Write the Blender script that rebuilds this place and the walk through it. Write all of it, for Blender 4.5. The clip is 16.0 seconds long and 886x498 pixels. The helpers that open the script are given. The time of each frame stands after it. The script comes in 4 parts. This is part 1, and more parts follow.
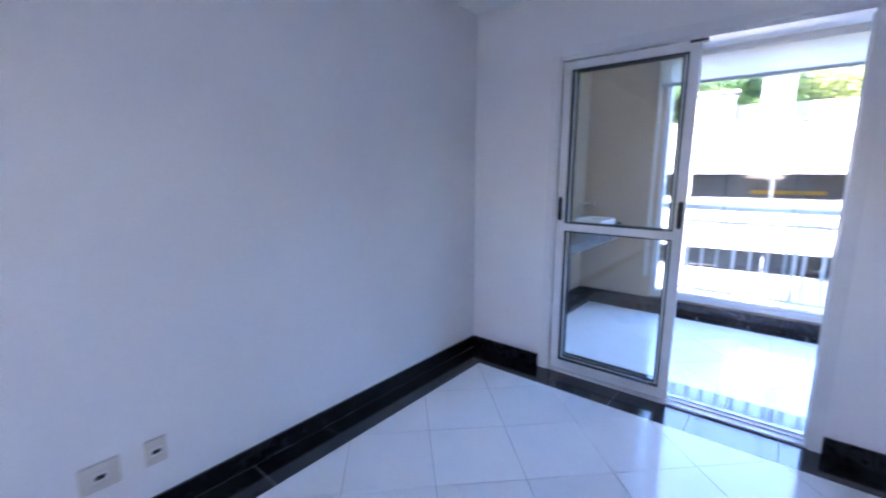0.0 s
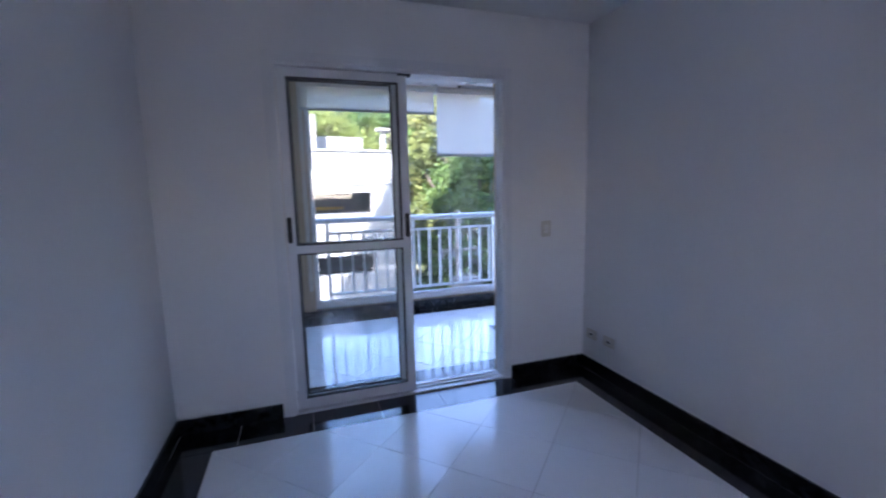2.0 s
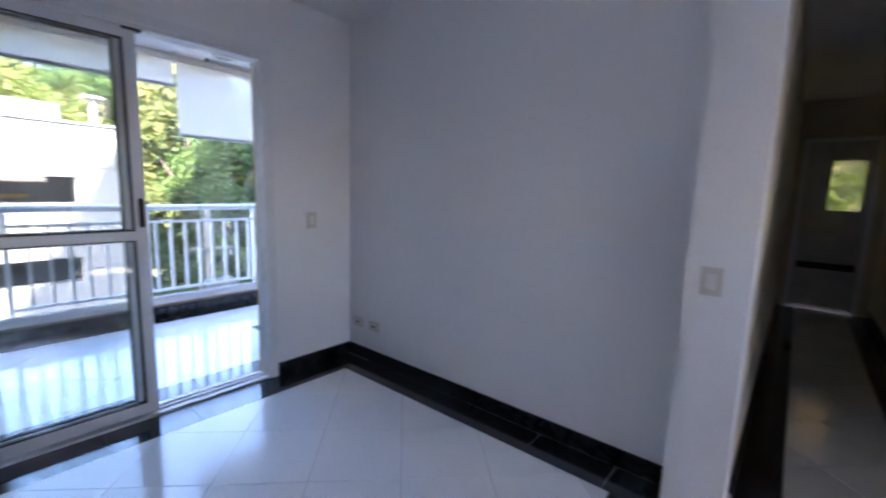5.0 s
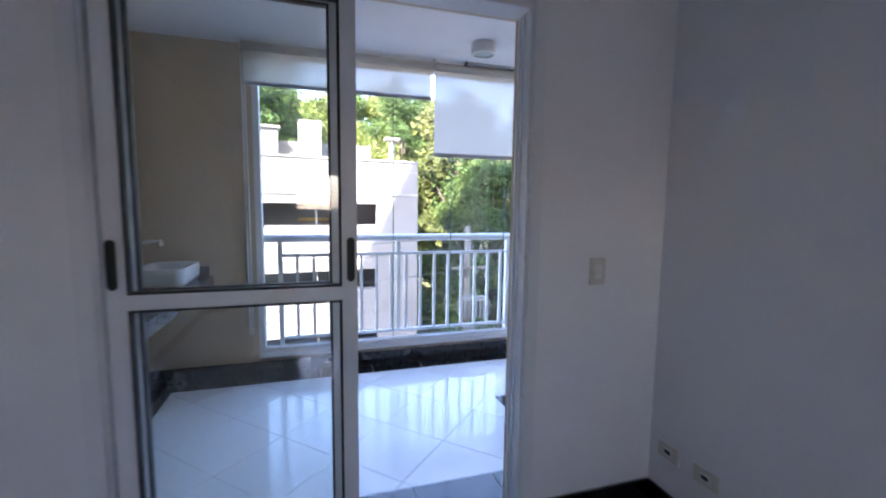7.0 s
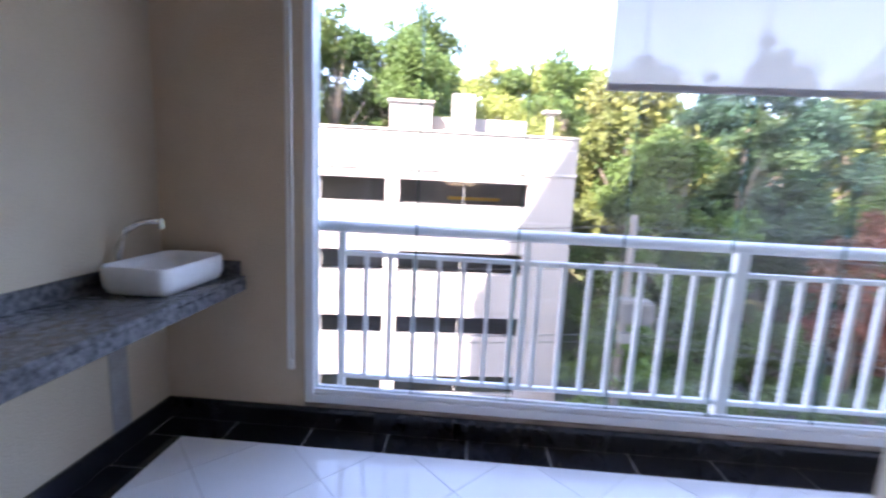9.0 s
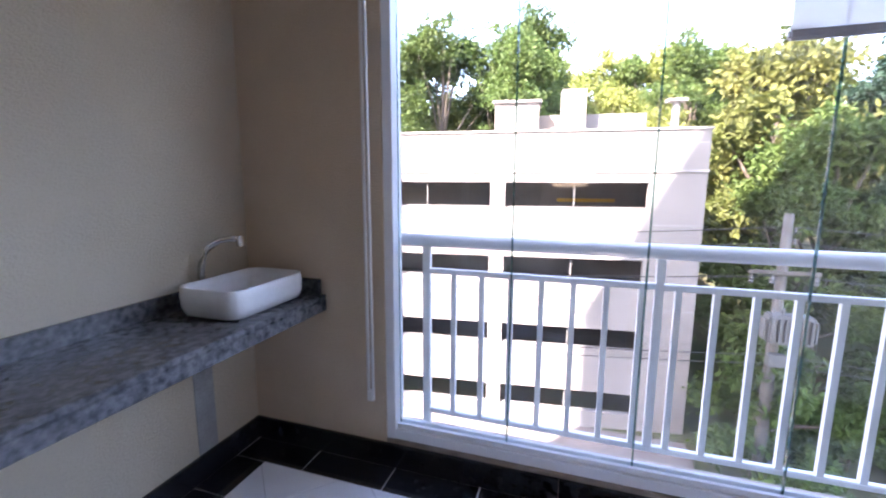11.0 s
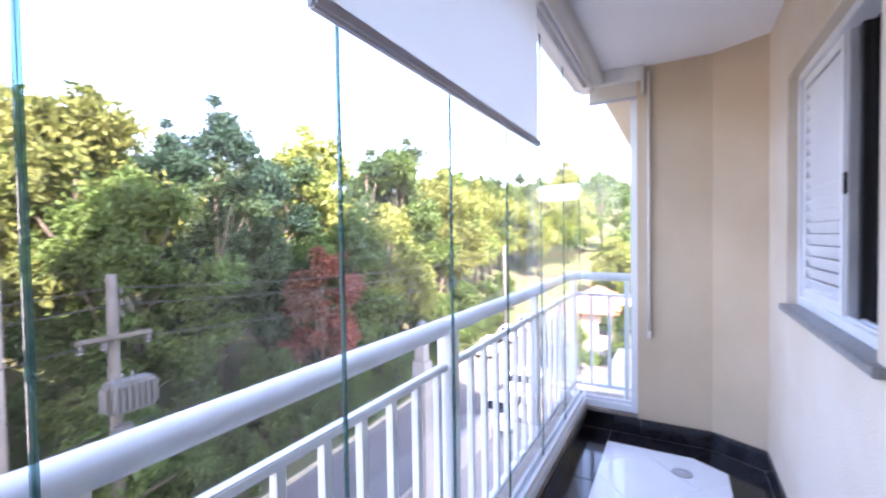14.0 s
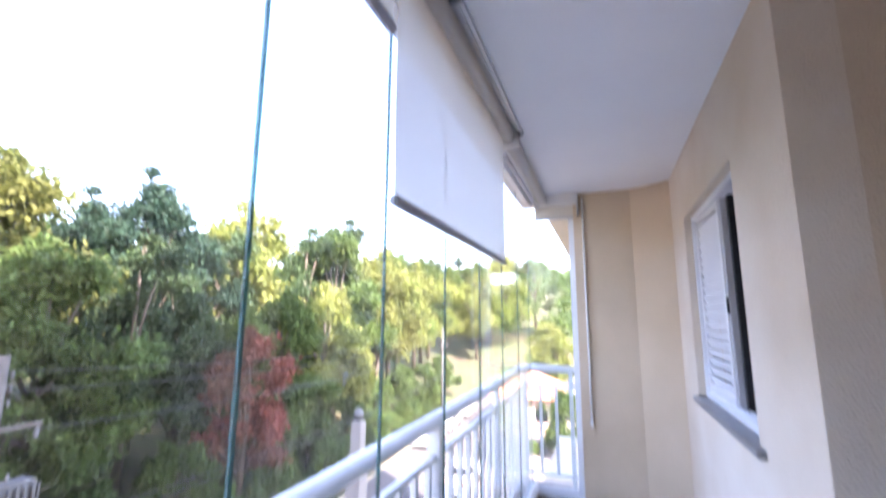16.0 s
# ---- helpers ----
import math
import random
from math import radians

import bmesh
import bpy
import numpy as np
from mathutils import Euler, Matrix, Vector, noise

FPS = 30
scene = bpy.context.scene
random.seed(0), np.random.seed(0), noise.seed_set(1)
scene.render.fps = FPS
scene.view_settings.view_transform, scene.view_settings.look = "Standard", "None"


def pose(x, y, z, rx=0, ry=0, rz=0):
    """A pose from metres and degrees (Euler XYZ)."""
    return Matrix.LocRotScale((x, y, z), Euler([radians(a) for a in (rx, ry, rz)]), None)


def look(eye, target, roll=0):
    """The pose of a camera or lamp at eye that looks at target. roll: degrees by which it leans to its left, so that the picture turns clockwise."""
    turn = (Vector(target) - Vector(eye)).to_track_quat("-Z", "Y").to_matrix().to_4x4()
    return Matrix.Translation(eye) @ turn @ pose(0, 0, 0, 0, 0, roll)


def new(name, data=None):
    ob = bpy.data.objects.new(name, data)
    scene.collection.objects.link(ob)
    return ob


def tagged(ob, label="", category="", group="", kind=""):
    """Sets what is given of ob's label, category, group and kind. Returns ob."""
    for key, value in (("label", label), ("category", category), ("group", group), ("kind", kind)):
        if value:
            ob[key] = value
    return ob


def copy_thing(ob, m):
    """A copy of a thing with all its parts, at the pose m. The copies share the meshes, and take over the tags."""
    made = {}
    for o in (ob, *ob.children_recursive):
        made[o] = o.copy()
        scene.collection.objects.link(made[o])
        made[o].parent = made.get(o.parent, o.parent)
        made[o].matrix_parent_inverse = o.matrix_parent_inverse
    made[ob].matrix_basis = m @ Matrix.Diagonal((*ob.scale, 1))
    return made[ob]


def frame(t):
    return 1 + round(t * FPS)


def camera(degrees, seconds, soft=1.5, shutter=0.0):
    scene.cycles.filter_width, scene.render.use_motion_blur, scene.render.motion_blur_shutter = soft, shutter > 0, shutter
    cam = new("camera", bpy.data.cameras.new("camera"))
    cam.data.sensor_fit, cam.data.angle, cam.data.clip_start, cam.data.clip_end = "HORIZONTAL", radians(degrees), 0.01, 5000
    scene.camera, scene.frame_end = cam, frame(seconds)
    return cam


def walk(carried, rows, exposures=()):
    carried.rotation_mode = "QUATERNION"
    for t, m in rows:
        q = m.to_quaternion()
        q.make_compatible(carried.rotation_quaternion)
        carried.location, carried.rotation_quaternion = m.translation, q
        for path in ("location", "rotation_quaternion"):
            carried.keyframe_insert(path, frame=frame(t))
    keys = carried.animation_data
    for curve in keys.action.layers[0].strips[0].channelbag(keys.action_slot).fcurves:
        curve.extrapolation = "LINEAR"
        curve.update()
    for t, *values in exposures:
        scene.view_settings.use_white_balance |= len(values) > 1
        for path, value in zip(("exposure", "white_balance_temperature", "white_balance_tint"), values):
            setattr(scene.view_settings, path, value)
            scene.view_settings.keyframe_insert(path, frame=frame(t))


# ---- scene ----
cam = camera(92.8, 16.0, soft=2.0, shutter=0.5)
PATH = [
    (0, (1.281, -2.763, 1.423), (0.042, -1.233, 1.071), 0.1),
    (0.5, (0.911, -2.708, 1.423), (0.105, -0.912, 1.067), 0.6),
    (1, (0.54, -2.707, 1.399), (0.221, -0.75, 1.133), 0.5),
    (1.5, (0.325, -2.749, 1.352), (0.507, -0.775, 1.087), 0.3),
    (2, (0.14, -2.71, 1.399), (0.769, -0.831, 1.129), -1.3),
    (2.5, (-0.027, -2.729, 1.352), (0.997, -1.036, 1.061), -0.6),
    (3, (-0.055, -2.772, 1.333), (1.315, -1.35, 1.019), -0.0),
    (3.2, (-0.049, -2.797, 1.317), (1.445, -1.494, 1.051), 0.2),
    (4.25, (0.02, -2.77, 1.335), (1.72, -1.79, 1.05), 1.0),
    (5.3, (0.121, -2.678, 1.362), (1.459, -1.215, 1.1), 2.1),
    (5.5, (0.135, -2.591, 1.332), (1.334, -1.01, 1.078), 2.3),
    (6, (0.27, -2.283, 1.321), (1.204, -0.541, 1.013), 1.4),
    (6.5, (0.45, -1.929, 1.321), (1.253, -0.124, 1.006), -1.9),
    (7, (0.682, -1.538, 1.383), (1.265, 0.365, 1.18), 0.7),
    (7.5, (0.84, -1.126, 1.37), (1.399, 0.783, 1.156), 1.0),
    (8, (1.021, -0.707, 1.341), (1.399, 1.238, 1.068), 2.4),
    (8.5, (1.091, -0.359, 1.358), (1.167, 1.619, 1.068), 4.0),
    (9, (1.084, -0.051, 1.356), (0.968, 1.921, 1.046), 2.7),
    (9.2, (1.063, 0.005, 1.344), (0.717, 1.942, 0.989), 2.0),
    (10.2, (1.065, 0.20, 1.355), (0.40, 2.05, 0.99), 0.6),
    (11.3, (1.091, 0.382, 1.37), (0.563, 2.289, 1.08), -0.7),
    (11.5, (1.097, 0.428, 1.377), (0.85, 2.385, 1.048), -1.9),
    (12, (1.225, 0.690, 1.330), (1.385, 2.668, 1.082), -1.0),
    (12.5, (1.255, 0.933, 1.371), (2.044, 2.761, 1.177), -0.7),
    (13, (1.206, 1.101, 1.402), (2.637, 2.484, 1.205), -0.2),
    (13.5, (1.191, 1.306, 1.393), (2.763, 2.536, 1.265), -1.7),
    (14, (1.152, 1.438, 1.417), (2.897, 2.413, 1.363), -0.9),
    (14.5, (1.011, 1.511, 1.465), (2.869, 2.247, 1.538), -1.4),
    (15, (0.893, 1.52, 1.576), (2.647, 2.262, 2.189), 0.1),
    (15.5, (0.799, 1.487, 1.601), (2.531, 2.197, 2.304), 0.4),
    (16, (0.747, 1.482, 1.519), (2.592, 2.183, 1.843), 0.4),
]
EXPOSURES = [(0.0, 5.15, 5400, 27), (0.5, 4.8, 5450, 27), (1.0, 4.25, 5500, 27), (1.5, 3.95, 5550, 27), (2.0, 4.0, 5600, 27), (3.0, 4.15, 5700, 28), (5.5, 4.6, 6050, 24), (6.0, 4.35, 6050, 24), (7.0, 4.05, 6150, 25), (9.0, 4.08, 6600, 31), (12.0, 3.97, 6800, 33), (14.0, 3.88, 6800, 33), (16.0, 3.85, 6700, 33)]
walk(cam, [(t, look(eye, target, roll)) for t, eye, target, roll in PATH], EXPOSURES)

# ---- world and sun ----
SUN_EL, SUN_AZ = 45.0, 215.0          # azimuth clockwise from +y
world = bpy.data.worlds.new("world")
scene.world = world
world.use_nodes = True
wn = world.node_tree
sky = wn.nodes.new("ShaderNodeTexSky")
sky.sky_type = "NISHITA"
sky.sun_disc = False
sky.sun_elevation = radians(SUN_EL)
sky.sun_rotation = radians(SUN_AZ)
sky.dust_density = 1.5
wn.links.new(sky.outputs[0], wn.nodes["Background"].inputs[0])
wn.nodes["Background"].inputs[1].default_value = 0.15
sun = new("sun", bpy.data.lights.new("sun", "SUN"))
sun.data.energy = 3.2
sun.data.angle = radians(0.5)
sun.data.color = (1.0, 0.94, 0.85)
_d = Vector((math.sin(radians(SUN_AZ)) * math.cos(radians(SUN_EL)), math.cos(radians(SUN_AZ)) * math.cos(radians(SUN_EL)), math.sin(radians(SUN_EL))))
sun.matrix_world = look(_d * 60, (0, 0, 0))



# ---- materials ----
def material(name, color, rough=0.5, metal=0.0, color2=None, scale=8.0, bump=0.0, bump_scale=60.0, fine=0.06, spec=0.5, jitter=0.0, island=0.0):
    """Principled surface: a broad stain, a fine grain, optional relief and a change from piece to piece."""
    m = bpy.data.materials.new(name)
    m.use_nodes = True
    nt = m.node_tree
    n, l = nt.nodes, nt.links
    b = n["Principled BSDF"]
    b.inputs["Roughness"].default_value = rough
    b.inputs["Metallic"].default_value = metal
    b.inputs["Specular IOR Level"].default_value = spec
    co = n.new("ShaderNodeTexCoord")
    big = n.new("ShaderNodeTexNoise")
    big.inputs["Scale"].default_value = scale
    big.inputs["Detail"].default_value = 4
    l.new(co.outputs["Object"], big.inputs["Vector"])
    mix = n.new("ShaderNodeMix")
    mix.data_type = "RGBA"
    c2 = color2 or tuple(c * 0.9 for c in color)
    mix.inputs[6].default_value = (*color, 1)
    mix.inputs[7].default_value = (*c2, 1)
    ramp = n.new("ShaderNodeMapRange")
    ramp.inputs[1].default_value, ramp.inputs[2].default_value = 0.35, 0.68
    l.new(big.outputs[0], ramp.inputs[0])
    l.new(ramp.outputs[0], mix.inputs[0])
    out = mix.outputs[2]
    grain = n.new("ShaderNodeTexNoise")
    grain.inputs["Scale"].default_value = bump_scale
    grain.inputs["Detail"].default_value = 3
    l.new(co.outputs["Object"], grain.inputs["Vector"])
    val = n.new("ShaderNodeMapRange")
    val.inputs[3].default_value, val.inputs[4].default_value = 1 - fine, 1 + fine
    l.new(grain.outputs[0], val.inputs[0])
    fac = val.outputs[0]
    for amount, node, socket in ((jitter, "ShaderNodeObjectInfo", "Random"), (island, "ShaderNodeNewGeometry", "Random Per Island")):
        if amount:
            src = n.new(node)
            r = n.new("ShaderNodeMapRange")
            r.inputs[3].default_value, r.inputs[4].default_value = 1 - amount, 1 + amount
            l.new(src.outputs[socket], r.inputs[0])
            mul = n.new("ShaderNodeMath")
            mul.operation = "MULTIPLY"
            l.new(fac, mul.inputs[0])
            l.new(r.outputs[0], mul.inputs[1])
            fac = mul.outputs[0]
    sc = n.new("ShaderNodeVectorMath")
    sc.operation = "SCALE"
    l.new(out, sc.inputs[0])
    l.new(fac, sc.inputs["Scale"])
    l.new(sc.outputs[0], b.inputs["Base Color"])
    if bump:
        bp = n.new("ShaderNodeBump")
        bp.inputs["Strength"].default_value = bump
        bp.inputs["Distance"].default_value = 0.01
        l.new(grain.outputs[0], bp.inputs["Height"])
        l.new(bp.outputs[0], b.inputs["Normal"])
    return m


def glass_material(name, tint, gloss=0.06, veil=0.02, edge=False):
    """Thin clear glass: see-through, with a mirror share that grows at a slant and a faint pale film: dust plus
    painted-in haze.
    """
    m = bpy.data.materials.new(name)
    m.use_nodes = True
    nt = m.node_tree
    n, l = nt.nodes, nt.links
    n.remove(n["Principled BSDF"])
    tr = n.new("ShaderNodeBsdfTransparent")
    tr.inputs[0].default_value = (*tint, 1)
    gl = n.new("ShaderNodeBsdfGlossy")
    gl.inputs["Roughness"].default_value = 0.02
    df = n.new("ShaderNodeBsdfDiffuse")
    df.inputs[0].default_value = (0.75, 0.78, 0.8, 1)
    lw = n.new("ShaderNodeLayerWeight")
    lw.inputs[0].default_value = 0.5
    pw = n.new("ShaderNodeMath")
    pw.operation = "POWER"
    pw.inputs[1].default_value = 4.5
    l.new(lw.outputs["Facing"], pw.inputs[0])
    fr = n.new("ShaderNodeMapRange")
    fr.inputs[3].default_value, fr.inputs[4].default_value = gloss * 0.45, 0.6
    l.new(pw.outputs[0], fr.inputs[0])
    m1, m2 = n.new("ShaderNodeMixShader"), n.new("ShaderNodeMixShader")
    veil_noise = n.new("ShaderNodeTexNoise")
    veil_noise.inputs["Scale"].default_value = 3.5
    veil_noise.inputs["Detail"].default_value = 5
    co = n.new("ShaderNodeTexCoord")
    l.new(co.outputs["Object"], veil_noise.inputs[0])
    r = n.new("ShaderNodeMapRange")
    r.inputs[1].default_value, r.inputs[2].default_value = 0.4, 0.75
    r.inputs[3].default_value, r.inputs[4].default_value = veil * 0.3, veil * 2
    l.new(veil_noise.outputs[0], r.inputs[0])
    l.new(r.outputs[0], m1.inputs[0])
    l.new(tr.outputs[0], m1.inputs[1])
    l.new(df.outputs[0], m1.inputs[2])
    l.new(fr.outputs[0], m2.inputs[0])
    l.new(m1.outputs[0], m2.inputs[1])
    l.new(gl.outputs[0], m2.inputs[2])
    l.new(m2.outputs[0], n["Material Output"].inputs[0])
    return m


def cloth_material(name, color, see):
    """A woven blind: part diffuse, part shining through, part open weave."""
    m = bpy.data.materials.new(name)
    m.use_nodes = True
    nt = m.node_tree
    n, l = nt.nodes, nt.links
    n.remove(n["Principled BSDF"])
    df, tl, tr = n.new("ShaderNodeBsdfDiffuse"), n.new("ShaderNodeBsdfTranslucent"), n.new("ShaderNodeBsdfTransparent")
    co, nz = n.new("ShaderNodeTexCoord"), n.new("ShaderNodeTexNoise")
    mp = n.new("ShaderNodeMapping")
    mp.inputs["Scale"].default_value = (240, 240, 60)
    l.new(co.outputs["Object"], mp.inputs[0])
    l.new(mp.outputs[0], nz.inputs[0])
    mx = n.new("ShaderNodeMix")
    mx.data_type = "RGBA"
    mx.inputs[6].default_value = (*color, 1)
    mx.inputs[7].default_value = (*[c * 0.9 for c in color], 1)
    l.new(nz.outputs[0], mx.inputs[0])
    l.new(mx.outputs[2], df.inputs[0])
    l.new(mx.outputs[2], tl.inputs[0])
    a, b = n.new("ShaderNodeMixShader"), n.new("ShaderNodeMixShader")
    a.inputs[0].default_value = 0.35
    b.inputs[0].default_value = see
    l.new(df.outputs[0], a.inputs[1])
    l.new(tl.outputs[0], a.inputs[2])
    l.new(a.outputs[0], b.inputs[1])
    l.new(tr.outputs[0], b.inputs[2])
    l.new(b.outputs[0], n["Material Output"].inputs[0])
    return m


def edge_material(name, color, see):
    """A polished glass edge: part coloured, part see-through."""
    m = material(name, color, 0.12, 0, tuple(c * 0.8 for c in color), 4.0)
    n, l = m.node_tree.nodes, m.node_tree.links
    tr, mx = n.new("ShaderNodeBsdfTransparent"), n.new("ShaderNodeMixShader")
    tr.inputs[0].default_value = (0.55, 0.78, 0.76, 1)
    mx.inputs[0].default_value = see
    l.new(n["Principled BSDF"].outputs[0], mx.inputs[1])
    l.new(tr.outputs[0], mx.inputs[2])
    l.new(mx.outputs[0], n["Material Output"].inputs[0])
    return m


def leaf_material(name, c1, c2, shine=0.4):
    m = material(name, c1, 0.6, 0, c2, 0.35, 0, 4.0, 0.2, 0.25, 0.15, 0.35)
    nt = m.node_tree
    n, l = nt.nodes, nt.links
    b = n["Principled BSDF"]
    tl = n.new("ShaderNodeBsdfTranslucent")
    l.new(b.inputs["Base Color"].links[0].from_socket, tl.inputs[0])
    mx = n.new("ShaderNodeMixShader")
    mx.inputs[0].default_value = shine
    l.new(b.outputs[0], mx.inputs[1])
    l.new(tl.outputs[0], mx.inputs[2])
    l.new(mx.outputs[0], n["Material Output"].inputs[0])
    return m


M_WALL = material("white_wall_paint", (0.82, 0.82, 0.82), 0.65, 0, (0.79, 0.79, 0.80), 1.6, 0.12, 180, 0.025, 0.3)
M_CEIL = material("white_ceiling_paint", (0.84, 0.84, 0.83), 0.8, 0, (0.81, 0.81, 0.81), 2.0, 0.1, 150, 0.02, 0.2)
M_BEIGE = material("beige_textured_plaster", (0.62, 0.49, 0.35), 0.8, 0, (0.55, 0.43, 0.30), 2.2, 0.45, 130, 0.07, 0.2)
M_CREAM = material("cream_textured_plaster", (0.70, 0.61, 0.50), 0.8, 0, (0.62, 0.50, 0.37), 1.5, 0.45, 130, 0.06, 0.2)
M_TILE = material("white_porcelain_tile", (0.80, 0.80, 0.80), 0.12, 0, (0.76, 0.77, 0.78), 3.0, 0.01, 20, 0.015, 0.5, 0.025)
M_GROUT = material("grey_grout", (0.50, 0.48, 0.46), 0.85, 0, (0.36, 0.35, 0.34), 5.0, 0.2, 200, 0.1)
M_BLACK = material("black_polished_granite", (0.008, 0.008, 0.010), 0.09, 0, (0.02, 0.02, 0.023), 25.0, 0.01, 240, 0.35, 0.5, 0.25)
M_GRAN = material("grey_speckled_granite", (0.16, 0.16, 0.165), 0.22, 0, (0.045, 0.045, 0.05), 38.0, 0.02, 260, 0.55, 0.5)
M_SILL = material("grey_granite_sill", (0.26, 0.255, 0.25), 0.35, 0, (0.17, 0.17, 0.17), 45.0, 0.02, 300, 0.3)
M_ALU = material("white_painted_aluminium", (0.78, 0.79, 0.80), 0.35, 0, (0.72, 0.73, 0.75), 3.0, 0.0, 60, 0.02)
M_STEEL = material("white_painted_steel_rail", (0.84, 0.84, 0.84), 0.4, 0, (0.78, 0.78, 0.78), 6.0, 0.05, 90, 0.04)
M_CHROME = material("chrome", (0.75, 0.75, 0.76), 0.12, 1.0)
M_TRACK = material("bare_aluminium", (0.55, 0.56, 0.57), 0.35, 1.0)
M_RUBBER = material("black_rubber", (0.012, 0.012, 0.013), 0.55)
M_PLASTIC = material("white_plastic", (0.76, 0.75, 0.72), 0.35, 0, (0.72, 0.71, 0.67), 12)
M_IVORY = material("ivory_plastic", (0.66, 0.63, 0.56), 0.4)
M_CERAMIC = material("white_glazed_ceramic", (0.82, 0.82, 0.81), 0.08)
M_CEMENT = material("grey_cement_patch", (0.33, 0.33, 0.32), 0.9, 0, (0.26, 0.26, 0.25), 14, 0.4, 90, 0.12)
M_STONE = material("weathered_brown_stone", (0.34, 0.28, 0.23), 0.7, 0, (0.20, 0.16, 0.13), 9, 0.3, 120, 0.2)
M_HALL = material("cream_hallway_paint", (0.60, 0.55, 0.43), 0.7, 0, (0.56, 0.51, 0.40), 1.6, 0.1, 160, 0.03, 0.3)
M_DOORLIGHT = glass_material("cream_frosted_glass", (0.60, 0.54, 0.42), 0.05, 0.3)
M_DOOR = material("grey_white_painted_door", (0.60, 0.60, 0.60), 0.45)
M_DARKGLASS = material("dark_window_glass", (0.012, 0.014, 0.016), 0.05)
# film raised beyond dust, to paint the hazy reflected veil over the view
M_GLASS = glass_material("clear_glass", (0.95, 0.975, 0.97), 0.08, 0.03)
M_DOORGLASS = glass_material("door_glass", (0.95, 0.965, 0.96), 0.08, 0.006)
M_GLASSEDGE = edge_material("green_glass_edge", (0.11, 0.26, 0.26), 0.5)
M_FROST = material("frosted_lamp_glass", (0.52, 0.58, 0.55), 0.25)
M_BLIND = cloth_material("white_screen_fabric", (0.80, 0.755, 0.685), 0.05)
M_BLINDSOLID = cloth_material("white_blind_fabric", (0.80, 0.77, 0.73), 0.02)
M_BAR = material("grey_blind_bar", (0.50, 0.50, 0.53), 0.5)
M_CONC = material("white_painted_concrete", (0.29, 0.265, 0.25), 0.85, 0, (0.25, 0.23, 0.215), 0.5, 0.2, 12, 0.05)
M_CONCDIRTY = material("stained_concrete", (0.48, 0.44, 0.41), 0.9, 0, (0.27, 0.27, 0.26), 0.9, 0.2, 9, 0.1)
M_INNER = material("grey_garage_concrete", (0.22, 0.21, 0.20), 0.9, 0, (0.14, 0.14, 0.14), 0.6)
M_YELLOW = material("yellow_paint", (0.75, 0.45, 0.03), 0.6)
M_ASPHALT = material("asphalt", (0.110, 0.105, 0.103), 0.9, 0, (0.085, 0.08, 0.08), 0.4, 0.2, 30, 0.12)
M_KERB = material("kerb_concrete", (0.42, 0.36, 0.24), 0.9, 0, (0.30, 0.27, 0.2), 1.5)
M_GRASS = material("grass_ground", (0.055, 0.085, 0.026), 0.95, 0, (0.085, 0.058, 0.036), 0.22, 0.6, 6, 0.35)
M_EARTH = material("red_earth", (0.20, 0.10, 0.065), 0.95, 0, (0.13, 0.075, 0.05), 0.8, 0.5, 8, 0.25)
M_PAVE = material("concrete_pavement", (0.22, 0.19, 0.17), 0.9, 0, (0.15, 0.13, 0.115), 0.7, 0.2, 12, 0.1)
M_BARK = material("bark", (0.14, 0.11, 0.085), 0.95, 0, (0.08, 0.065, 0.05), 3.0, 0.8, 14, 0.3)
M_POLE = material("weathered_concrete_pole", (0.14, 0.13, 0.115), 0.9, 0, (0.10, 0.09, 0.08), 2.0, 0.2, 20, 0.1)
M_GREYBOX = material("grey_transformer_paint", (0.13, 0.133, 0.133), 0.5, 0, (0.10, 0.102, 0.102), 2.0)
M_BIN = material("blue_grey_plastic", (0.12, 0.15, 0.20), 0.5, 0, (0.09, 0.11, 0.15), 4.0)
M_WIRE = material("black_cable", (0.02, 0.02, 0.02), 0.6)
M_ROOF = material("terracotta_roof", (0.40, 0.16, 0.09), 0.85, 0, (0.28, 0.11, 0.07), 0.8, 0.3, 10, 0.15)
M_HOUSE = material("beige_pink_render", (0.42, 0.31, 0.24), 0.9, 0, (0.34, 0.25, 0.20), 0.8, 0.2, 14, 0.08)
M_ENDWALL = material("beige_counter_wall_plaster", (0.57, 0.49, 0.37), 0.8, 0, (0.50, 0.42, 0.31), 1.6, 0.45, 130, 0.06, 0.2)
M_CARWHITE = material("white_car_paint", (0.75, 0.75, 0.75), 0.2)
M_CARBLUE = material("dark_blue_car_paint", (0.03, 0.05, 0.10), 0.2)
M_CARRED = material("dark_red_car_paint", (0.22, 0.03, 0.03), 0.2)
M_TYRE = material("tyre_rubber", (0.015, 0.015, 0.015), 0.8)

LEAVES = [leaf_material("leaves_dark", (0.041, 0.077, 0.036), (0.062, 0.100, 0.039)),
          leaf_material("leaves_mid", (0.062, 0.113, 0.030), (0.098, 0.140, 0.036)),
          leaf_material("leaves_light", (0.169, 0.213, 0.050), (0.225, 0.242, 0.068)),
          leaf_material("leaves_yellow", (0.167, 0.172, 0.045), (0.098, 0.131, 0.036)),
          leaf_material("leaves_blue", (0.023, 0.055, 0.039), (0.036, 0.077, 0.045)),
          leaf_material("flowers_red", (0.270, 0.085, 0.060), (0.095, 0.085, 0.045))]


# ---- helpers of this scene ----
def finish(name, bm, mat, parent=None, smooth=False):
    me = bpy.data.meshes.new(name)
    bm.normal_update()
    bm.to_mesh(me)
    bm.free()
    me.materials.append(mat)
    if smooth:
        me.shade_smooth()
    ob = new(name, me)
    if parent:
        ob.parent = parent
    return ob


